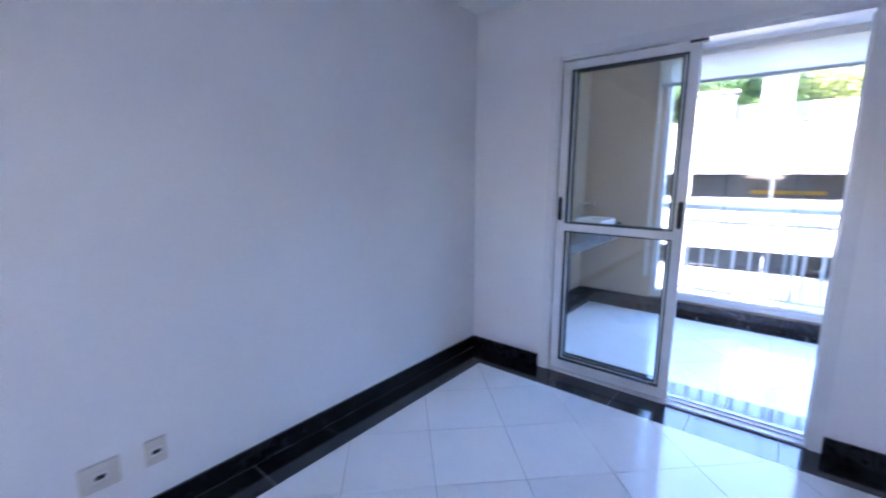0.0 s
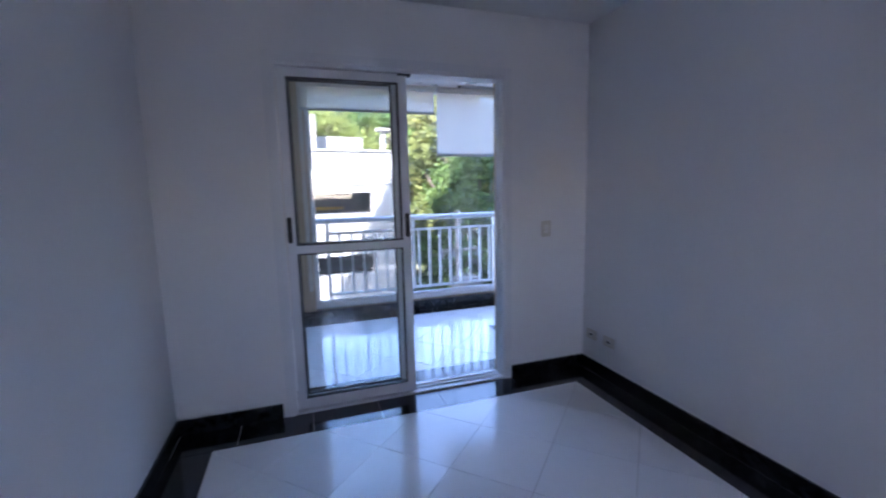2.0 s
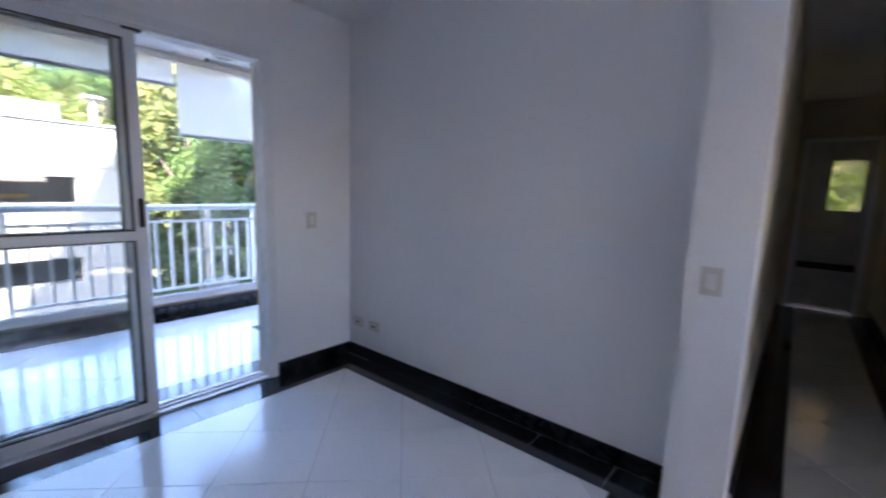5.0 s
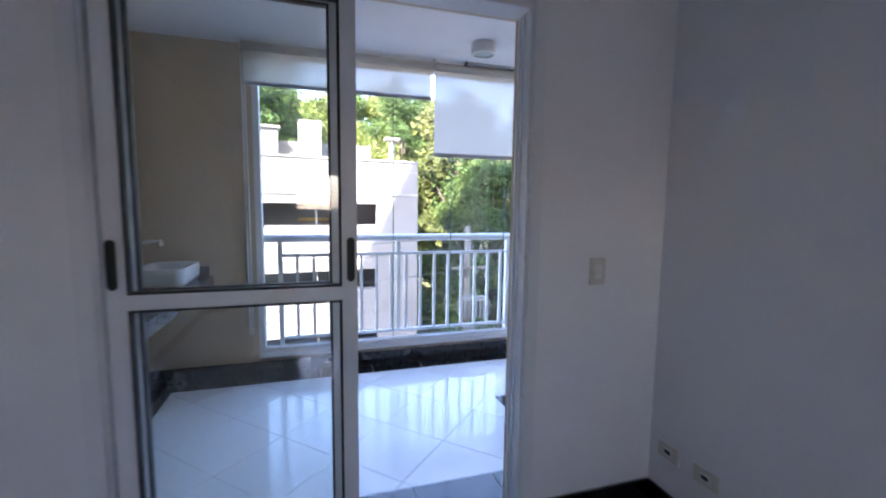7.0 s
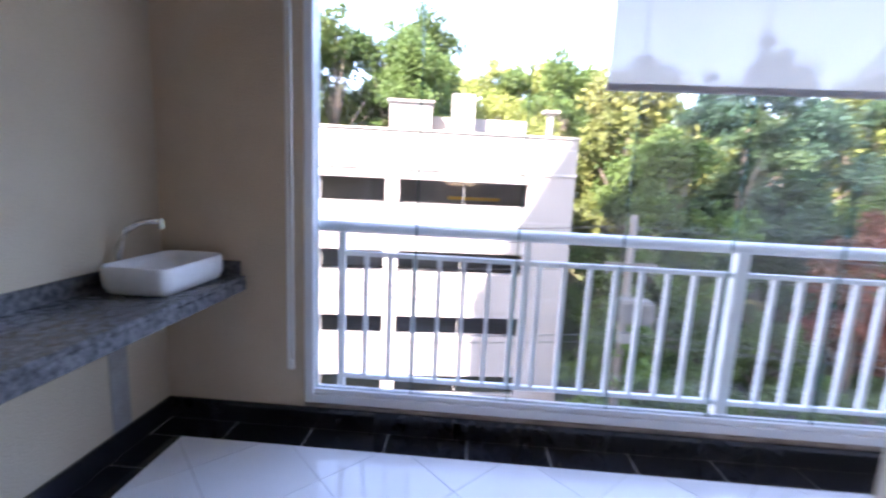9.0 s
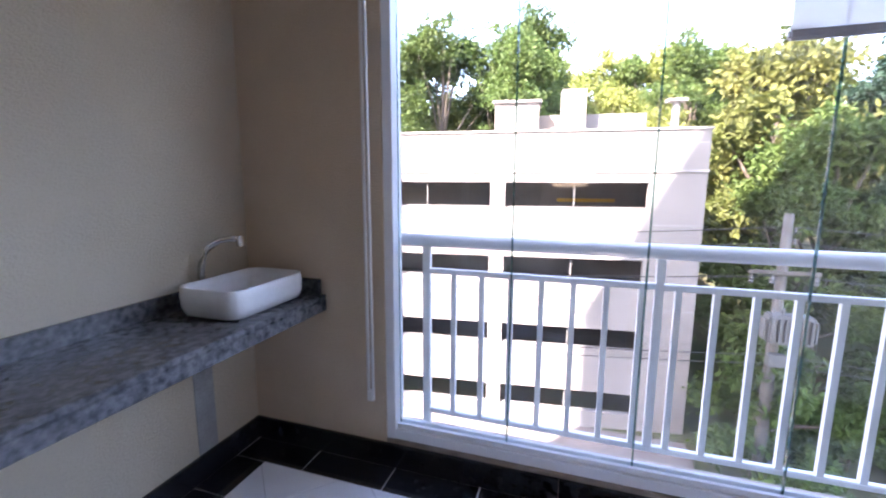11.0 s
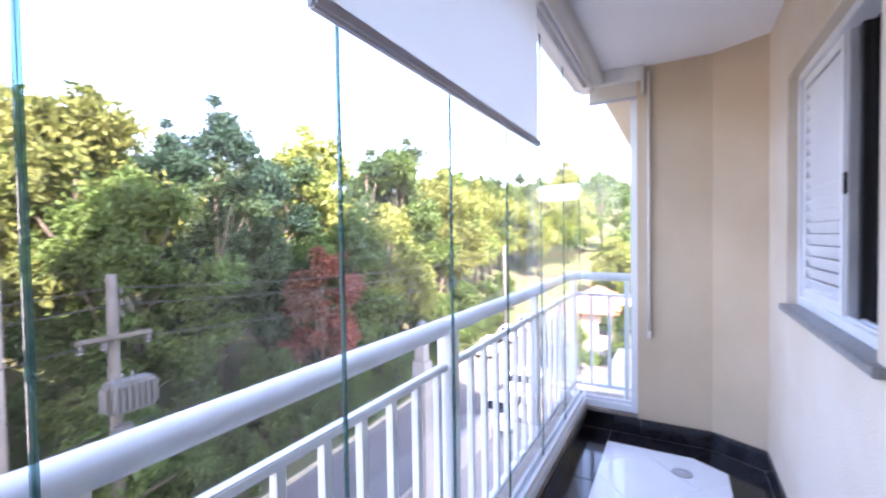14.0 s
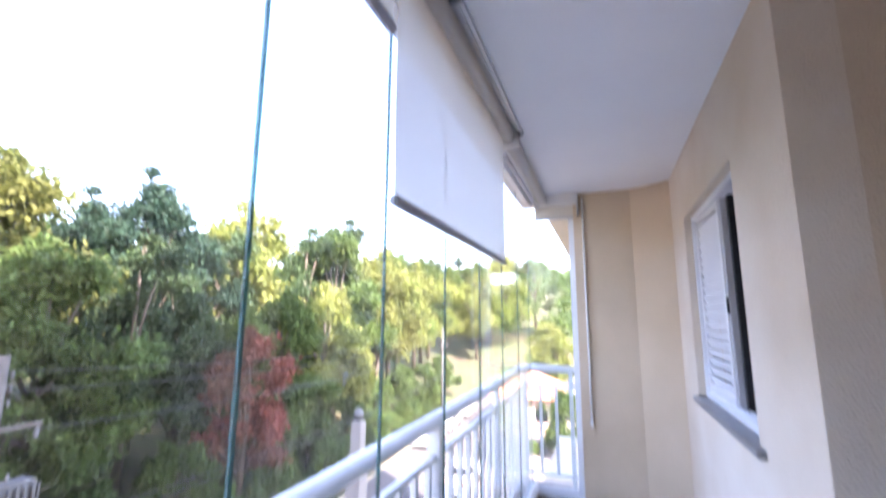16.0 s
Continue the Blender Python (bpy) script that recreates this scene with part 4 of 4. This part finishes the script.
for dz, dy in ((9.1, 0.0), (8.6, 0.0), (7.6, -0.15), (5.0, -0.1), (4.7, -0.1)):
    cable((PX, PY + dy, GROUND + dz), (PX - 34, PY - 1.6 + dy, GROUND + dz), 0.7)
    cable((PX, PY + dy, GROUND + dz), (PX + 36, PY + 1.6 + dy, GROUND + dz), 0.7)
for px in (PX - 34, PX + 36):
    q = thing("utility_pole", "plain weathered concrete utility pole on the street", "pole", at=(px, PY + (px - PX) * 0.045, GROUND))
    part("shaft", tube([(0, 0, 0), (0, 0, 4.5), (0, 0, 9.5)], 0.19, 12, r_end=0.12), M_POLE, q, smooth=True)
    part("crossarm", boxes((-0.95, 0.95, -0.2, -0.1, 7.62, 7.74), bevel=0.01), M_POLE, q)
gate = thing("gate_pillar", "cream gate pillar with a small lamp on top", "pillar", at=(14.7, 10.0, GROUND + 0.13))
part("shaft", boxes((-0.28, 0.28, -0.28, 0.28, 0, 5.6), bevel=0.02), M_CONC, gate)
part("cap", boxes((-0.20, 0.20, -0.20, 0.20, 5.6, 6.7), bevel=0.02), M_CONC, gate)
part("lamp_head", lathe([(0.05, 6.7), (0.16, 6.8), (0.2, 6.95), (0.12, 7.1), (0.02, 7.15)], 14), M_GREYBOX, gate)
gw = thing("garden_wall", "low white rendered wall beside the street", "wall")
part("wall", boxes((15.05, 21.0, 9.8, 10.05, GROUND + 0.1, GROUND + 1.6), bevel=0.02), M_CONC, gw)

# ---- cars ----


def car(name_label, paint, at, turn):
    c = thing("car", name_label, "car", "parked cars", at, turn)
    prof = [(-2.05, 0.35), (-2.1, 0.75), (-1.9, 0.92), (-1.45, 0.98), (-0.95, 1.42), (0.55, 1.45), (1.15, 0.98), (1.85, 0.86), (2.08, 0.65), (2.05, 0.35)]
    bm = bmesh.new()
    rings = []
    for y, k in ((-0.84, 0.93), (-0.80, 1.0), (0.80, 1.0), (0.84, 0.93)):
        rings.append([bm.verts.new((x * (0.985 if k < 1 else 1), y * (0.86 if z > 1.1 else 1.0), 0.35 + (z - 0.35) * k)) for x, z in prof])
    for a, b in zip(rings, rings[1:]):
        for i in range(len(prof)):
            j = (i + 1) % len(prof)
            bm.faces.new((a[i], a[j], b[j], b[i]))
    bm.faces.new(rings[0][::-1])
    bm.faces.new(rings[-1])
    bmesh.ops.recalc_face_normals(bm, faces=bm.faces[:])
    body = part("body", bm, paint, c)
    for s in (-1, 1):
        bm = bmesh.new()
        v = [bm.verts.new((x, s * y, z)) for x, y, z in ((-1.28, 0.825, 1.0), (0.98, 0.825, 1.0), (0.48, 0.72, 1.38), (-0.86, 0.72, 1.38))]
        bm.faces.new(v if s < 0 else v[::-1])
        bmesh.ops.solidify(bm, geom=bm.faces[:], thickness=0.03)
        part("side_window", bm, M_DARKGLASS, body)
        for x in (-1.3, 1.3):
            wh = part("wheel", tube([(x, s * 0.86, 0.31), (x, s * 0.66, 0.31)], 0.31, 20), M_TYRE, c)
            part("rim", tube([(x, s * 0.875, 0.31), (x, s * 0.855, 0.31)], 0.19, 14), M_TRACK, wh)
        part("headlight", boxes((1.95, 2.07, s * 0.45, s * 0.72, 0.66, 0.78), bevel=0.02), M_CHROME, body)
        part("tail_light", boxes((-2.1, -2.0, s * 0.5, s * 0.76, 0.72, 0.88), bevel=0.02), M_CARRED, body)
    for x0, z0, x1, z1 in ((1.13, 1.02, 0.60, 1.42), (-1.43, 1.02, -0.99, 1.40)):
        bm = bmesh.new()
        v = [bm.verts.new(p) for p in ((x0, -0.70, z0), (x0, 0.70, z0), (x1, 0.60, z1), (x1, -0.60, z1))]
        bm.faces.new(v if x0 > 0 else v[::-1])
        bmesh.ops.solidify(bm, geom=bm.faces[:], thickness=-0.03)
        part("windscreen", bm, M_DARKGLASS, body)


CARS = [("white parked hatchback in the yard beside the street", M_CARWHITE, (28.0, 10.4, 0.13), 4), ("white parked car in the yard beside the street", M_CARWHITE, (23.2, 9.9, 0.13), 3),
        ("dark blue parked car in front of the low house", M_CARBLUE, (36.0, 10.4, 0.13), 12), ("white parked car at the roadside", M_CARWHITE, (36.0, 16.0, 0.01), 3),
        ("white parked car at the roadside", M_CARWHITE, (41.5, 16.3, 0.01), 3), ("white parked car at the roadside", M_CARWHITE, (47.5, 16.5, 0.01), 3)]
for lbl, paint, (x, y, dz), turn in CARS:
    car(lbl, paint, (x, y, GROUND + dz), turn)

# ---- house at the end of the street ----
ho = thing("house", "low beige-pink house with a terracotta tiled roof", "house", at=(47.5, 9.2, GROUND + 0.1), turn=2)
part("wall", boxes((-5, 5, -3, 3, 0, 3.0)), M_HOUSE, ho)
bm = bmesh.new()
v = [bm.verts.new(p) for p in ((-5.5, -3.5, 3.0), (5.5, -3.5, 3.0), (5.5, 3.5, 3.0), (-5.5, 3.5, 3.0), (-3.0, 0, 4.7), (3.0, 0, 4.7))]
for f in ((0, 1, 5, 4), (1, 2, 5), (2, 3, 4, 5), (3, 0, 4), (3, 2, 1, 0)):
    bm.faces.new([v[i] for i in f])
part("roof", bm, M_ROOF, ho)
for y in (-2.2, 1.6):
    wd = part("window", boxes((-5.05, -4.98, y, y + 1.2, 1.0, 2.1)), M_DARKGLASS, ho)
    part("frame", boxes((-5.08, -5.0, y - 0.08, y, 0.95, 2.15), (-5.08, -5.0, y + 1.2, y + 1.28, 0.95, 2.15)), M_ALU, wd)
part("door", boxes((-5.06, -4.98, -0.5, 0.4, 0, 2.1)), M_STONE, ho)

# ---- trees ----


def crown_mesh(seed, blobs, leaves, size, droop=0.2):
    """Many small folded leaf sprays over the shells of uneven clumps."""
    rng = np.random.default_rng(seed)
    weights = np.array([b[3] * b[3] for b in blobs])
    which = rng.choice(len(blobs), leaves, p=weights / weights.sum())
    bl = np.array(blobs)[which]
    d = rng.normal(size=(leaves, 3))
    d /= np.linalg.norm(d, axis=1)[:, None]
    lump = 0.75 + 0.35 * np.sin(d[:, 0] * 5 + bl[:, 0] * 3) * np.cos(d[:, 1] * 4 + bl[:, 1] * 2) + 0.15 * np.sin(d[:, 2] * 9 + seed)
    rad = bl[:, 3] * lump * rng.uniform(0.40, 1.18, leaves)
    centre = bl[:, :3] + d * rad[:, None] * np.array([1, 1, 0.82])
    axis = d * 0.6 + rng.normal(size=(leaves, 3)) * 0.7
    axis[:, 2] -= droop
    axis /= np.linalg.norm(axis, axis=1)[:, None]
    side = np.cross(axis, rng.normal(size=(leaves, 3)))
    side /= np.linalg.norm(side, axis=1)[:, None]
    nrm = np.cross(axis, side)
    s = size * rng.uniform(0.55, 1.25, leaves)[:, None]
    v = np.empty((leaves, 4, 3))
    v[:, 0] = centre - axis * s
    v[:, 1] = centre + side * s * 0.42 + nrm * s * 0.16
    v[:, 2] = centre + axis * s
    v[:, 3] = centre - side * s * 0.42 + nrm * s * 0.16
    me = bpy.data.meshes.new("crown")
    idx = np.arange(leaves * 4).reshape(-1, 4)
    faces = np.concatenate([idx[:, [0, 1, 2]], idx[:, [0, 2, 3]]])
    me.from_pydata(v.reshape(-1, 3).tolist(), [], faces.tolist())
    return me


def tree_kind(label, seed, height, spread, mat, leaves=5200, size=0.30, conifer=False, low=0.30, name="tree"):
    rnd = random.Random(seed)
    t = thing(name, label, "tree", "trees beyond the street")
    bm = tube([(0, 0, 0), (0.1, 0.05, height * 0.3), (0.0, 0.1, height * 0.6), (0.05, 0, height * 0.9)], 0.03 * height * 0.62, 9, r_end=0.04)
    blobs = []
    if conifer:
        for k in range(11):
            f = k / 10
            z = height * (0.28 + 0.70 * f)
            r = spread * (1 - f) ** 0.8 + 0.35
            for _ in range(3):
                a = rnd.uniform(0, 6.28)
                blobs.append((math.cos(a) * r * 0.5, math.sin(a) * r * 0.5, z + rnd.uniform(-0.4, 0.4), r * rnd.uniform(0.45, 0.65)))
    else:
        for k in range(30):
            a, q = rnd.uniform(0, 6.28), rnd.uniform(0.15, 0.85) * spread
            z = height * rnd.uniform(low, 0.88)
            r = spread * rnd.uniform(0.17, 0.36)
            q *= max(0.35, 1 - 0.55 * max(0, z / height - 0.6) / 0.3)
            blobs.append((math.cos(a) * q, math.sin(a) * q, z, r))
            if k % 3 == 0:
                tube([(0, 0, z * 0.55), (math.cos(a) * q * 0.45, math.sin(a) * q * 0.45, z * 0.8), (math.cos(a) * q, math.sin(a) * q, z)], 0.09, 6, bm, r_end=0.025)
        blobs.append((0, 0, height * 0.86, spread * 0.24))
        blobs.append((spread * 0.1, 0, height * 0.94, spread * 0.15))
    part("trunk", bm, M_BARK, t, "brown bark trunk with limbs", smooth=True)
    me = crown_mesh(seed, blobs, leaves, size)
    me.materials.append(mat)
    cr = new("crown", me)
    cr.parent = t
    return t


KINDS = [tree_kind("broad green leafy tree on the wooded slope", 11, 12, 4.2, LEAVES[1], 14000, 0.18),
         tree_kind("tall dark green tree on the wooded slope", 12, 14, 3.4, LEAVES[0], 14000, 0.18),
         tree_kind("light green leafy tree on the wooded slope", 13, 11, 4.0, LEAVES[2], 14000, 0.18),
         tree_kind("yellowish green leafy tree behind the street", 14, 10, 3.8, LEAVES[3], 14000, 0.17),
         tree_kind("tall bluish dark tree with a narrow crown", 15, 17, 4.4, LEAVES[4], 18000, 0.17, low=0.25),
         tree_kind("tree with red flowering crown beside the street", 16, 8.2, 2.5, LEAVES[5], 9000, 0.14),
         tree_kind("bushy green shrub at the roadside", 17, 4.6, 2.3, LEAVES[1], 8400, 0.14, low=0.12, name="shrub"),
         tree_kind("airy tall tree with loose high crown", 18, 17, 4.8, LEAVES[1], 12400, 0.17, low=0.42)]
BASE_H = [12, 14, 11, 10, 17, 8.2, 4.6, 17]
used = set()


def plant(kind, x, y, height, turn=None):
    z = hill(x, y) - 0.05
    s = height / BASE_H[kind]
    m = pose(x, y, z, 0, 0, turn if turn is not None else (x * 37 + y * 53) % 360)
    src = KINDS[kind]
    if kind not in used:
        used.add(kind)
        src.scale = (s, s, s)
        src.matrix_basis = m @ Matrix.Diagonal((s, s, s, 1))
    else:
        c = copy_thing(src, Matrix())
        c.matrix_basis = m @ Matrix.Diagonal((s, s, s, 1))


# the row that closes the street, then the slope behind it
for k, x, y, h in ((4, 19.2, 29.0, 19.0), (4, 16.6, 30.5, 16.5), (4, 21.6, 28.0, 16.0), (5, 18.0, 18.6, 10.2), (6, 7.6, 17.3, 5.6), (0, 11.0, 22.0, 13.0), (3, 10.5, 27.0, 16.5), (1, 14.6, 22.5, 14.0), (0, 9.0, 20.5, 10.5),
                   (1, 18.0, 23.5, 13.0), (0, 20.5, 21.0, 10.5), (1, 25.0, 27.5, 15.5), (2, 27.5, 29.5, 16.0), (0, 24.0, 22.0, 12.0), (1, 30.5, 25.5, 15.0), (2, 29.0, 22.0, 11.0),
                   (0, 34.5, 25.0, 15.5), (1, 38.5, 27.0, 17.0), (3, 41.5, 24.5, 13.0), (2, 45.5, 26.0, 15.0), (0, 50.0, 27.5, 16.0), (1, 55.5, 29.0, 16.0),
                   (2, 61.0, 29.0, 15.0), (0, 68.0, 31.0, 16.0), (1, 76.0, 33.0, 17.0), (2, 84.0, 33.0, 15.0), (0, 94.0, 36.0, 17.0),
                   (6, 12.0, 19.2, 4.2), (6, 15.0, 19.6, 4.8), (6, 20.5, 19.2, 4.2), (6, 24.5, 19.6, 4.4), (6, 29.0, 19.8, 5.0), (6, 34.0, 20.4, 5.0), (6, 40.0, 20.8, 5.4),
                   (6, 47.0, 21.0, 5.0), (6, 54.0, 21.6, 5.4), (6, 33.0, 8.3, 4.4), (6, 36.5, 5.0, 5.2), (2, 60.0, 8.0, 9.0), (0, 70.0, 2.0, 10.0), (2, 78.0, 12.0, 9.0),
                   (7, -6.0, 36.0, 20.0), (7, -13.0, 37.0, 20.5), (0, -1.0, 40.0, 13.5), (2, 3.5, 46.0, 13.5), (7, 8.6, 38.0, 18.0), (2, -20.0, 38.0, 17.0),
                   (0, -26.0, 36.0, 17.0), (2, -9.5, 42.0, 15.0), (3, 13.0, 33.0, 14.5), (1, 17.0, 34.0, 13.5), (2, 7.0, 34.0, 12.0), (0, 26.0, 36.0, 14.0),
                   (2, 33.0, 38.0, 14.0), (0, 42.0, 40.0, 14.5), (2, 52.0, 44.0, 14.0), (1, 64.0, 46.0, 14.0), (2, 78.0, 50.0, 14.0), (0, 92.0, 52.0, 15.0)):
    plant(k, x, y, h * (1.16 if x > 26 and k < 4 else 1.0))
for i in range(20):
    plant(6, 8.8 + 1.9 * i, 17.6 + 0.09 * i + 0.5 * math.sin(i * 2.1), 2.6 + 0.9 * math.sin(i * 1.7))
for i in range(15):
    plant((0, 2, 7, 1, 2)[i % 5], -38 + 4.1 * i, 47 + 3.5 * math.sin(i * 1.9), 12.5 + 1.8 * math.sin(i * 2.3))
for k, x, y, h in ((7, -3.5, 33.5, 19.0), (7, -10.0, 34.0, 21.0), (7, -17.0, 33.5, 21.0), (1, -23.0, 34.0, 17.0), (0, -6.5, 38.0, 16.5), (2, 12.5, 40.0, 13.0),
                   (2, -1.0, 52.0, 17.0), (2, 3.0, 54.0, 18.0), (0, 6.0, 52.0, 17.0), (2, 9.0, 54.0, 17.5), (2, 12.0, 50.0, 16.0), (2, 15.0, 52.0, 17.0), (7, -4.0, 41.0, 22.0),
                   (2, 88.0, 27.0, 19.0), (0, 100.0, 31.0, 20.0), (2, 97.0, 23.0, 20.0), (1, 107.0, 37.0, 21.0), (2, 112.0, 26.0, 22.0), (0, 105.0, 17.0, 20.0)):
    plant(k, x, y, h)


def far_woods():
    """The woods on the far hill, as one mass of leaf sprays over many crowns."""
    rng = random.Random(5)
    blobs = []
    for _ in range(330):
        x, y = rng.uniform(-60, 260), rng.uniform(56, 135)
        blobs.append((x, y, hill(x, y) + rng.uniform(3, 8), rng.uniform(2.6, 4.6)))
    for _ in range(300):
        x, y = rng.uniform(95, 260), rng.uniform(-30, 56)
        blobs.append((x, y, hill(x, y) + rng.uniform(2, 7), rng.uniform(2.4, 4.2)))
    return crown_mesh(31, blobs, 170000, 0.5)


fw = far_woods()
fw.materials.append(LEAVES[1])
tagged(new("far_woods", fw), "sunlit green woods on the far hillside", "woods", kind="stuff")

# ---- floor pieces ----
W0, W1, V0, V1 = XL + 0.225, XR - 0.225, -2.21, -0.24
diamond_floor(floor_room, [[(W0, V0), (W1, V0), (W1, V1), (W0, V1)]], 0.475, -0.525)
diamond_floor(floor_room, [[(XL + 0.015, -5.2), (XR, -5.2), (XR, V0 - 0.215), (XL + 0.015, V0 - 0.215)]], 0.475, -0.525)
border_run(floor_room, (XL + 0.015, V1), (XR - 0.015, V1), 0.238, 1, start=0.33)
border_run(floor_room, (XL + 0.014, V0 - 0.212), (XL + 0.014, V1 - 0.003), 0.208, -1, start=0.1)
border_run(floor_room, (XR - 0.014, V0 - 0.212), (XR - 0.014, V1 - 0.003), 0.208, 1, start=0.25)
border_run(floor_room, (W0 + 0.002, V0 - 0.003), (W1 - 0.002, V0 - 0.003), 0.209, -1)
border_run(floor_room, (XL, 0.15), (XR, 0.15), 0.149, -1)
bx, by = 0.475, 1.03
diamond_floor(floor_balcony, [[(-0.335, 0.37), (1.925, 0.37), (1.925, 1.865), (-0.335, 1.865)], [(1.925, 1.185), (4.09, 1.185), (4.20, 1.36), (4.20, 1.865), (1.925, 1.865)]], bx, by)
border_run(floor_balcony, (BX0 + 0.016, 1.867), (BX1 - 0.016, 1.867), 0.157, 1, start=0.38, joint=0.003)
border_run(floor_balcony, (BX0 + 0.016, 0.155), (BX0 + 0.016, 1.864), 0.167, -1, start=0.2, joint=0.003)
border_run(floor_balcony, (-0.334, 0.155), (1.924, 0.155), 0.213, 1, start=0.2, joint=0.003)
border_run(floor_balcony, (1.928, 0.155), (1.928, 1.182), 0.195, -1, start=0.3, joint=0.003)
border_run(floor_balcony, (2.126, 1.182), (4.08, 1.182), 0.190, -1, start=0.3, joint=0.003)
for pts in ([(4.083, 1.182), (4.083, 0.993), (4.225, 0.993), (4.372, 1.250), (4.203, 1.358), (4.095, 1.183)], [(4.203, 1.362), (4.372, 1.255), (4.372, 1.864), (4.203, 1.864)]):
    pts = pts if plan_area(pts) > 0 else pts[::-1]
    finish("border_tile", prism(pts, -0.012, 0.0005), M_BLACK, floor_balcony)
HX = XR + 0.15
diamond_floor(floor_hall, [[(XR, -3.30), (7.1, -3.30), (7.1, -2.82), (XR, -2.82)]], 0.475, -0.525)
border_run(floor_hall, (XR, -2.822), (7.1, -2.822), 0.176, 1)
border_run(floor_hall, (XR, -3.302), (7.1, -3.302), 0.182, -1)
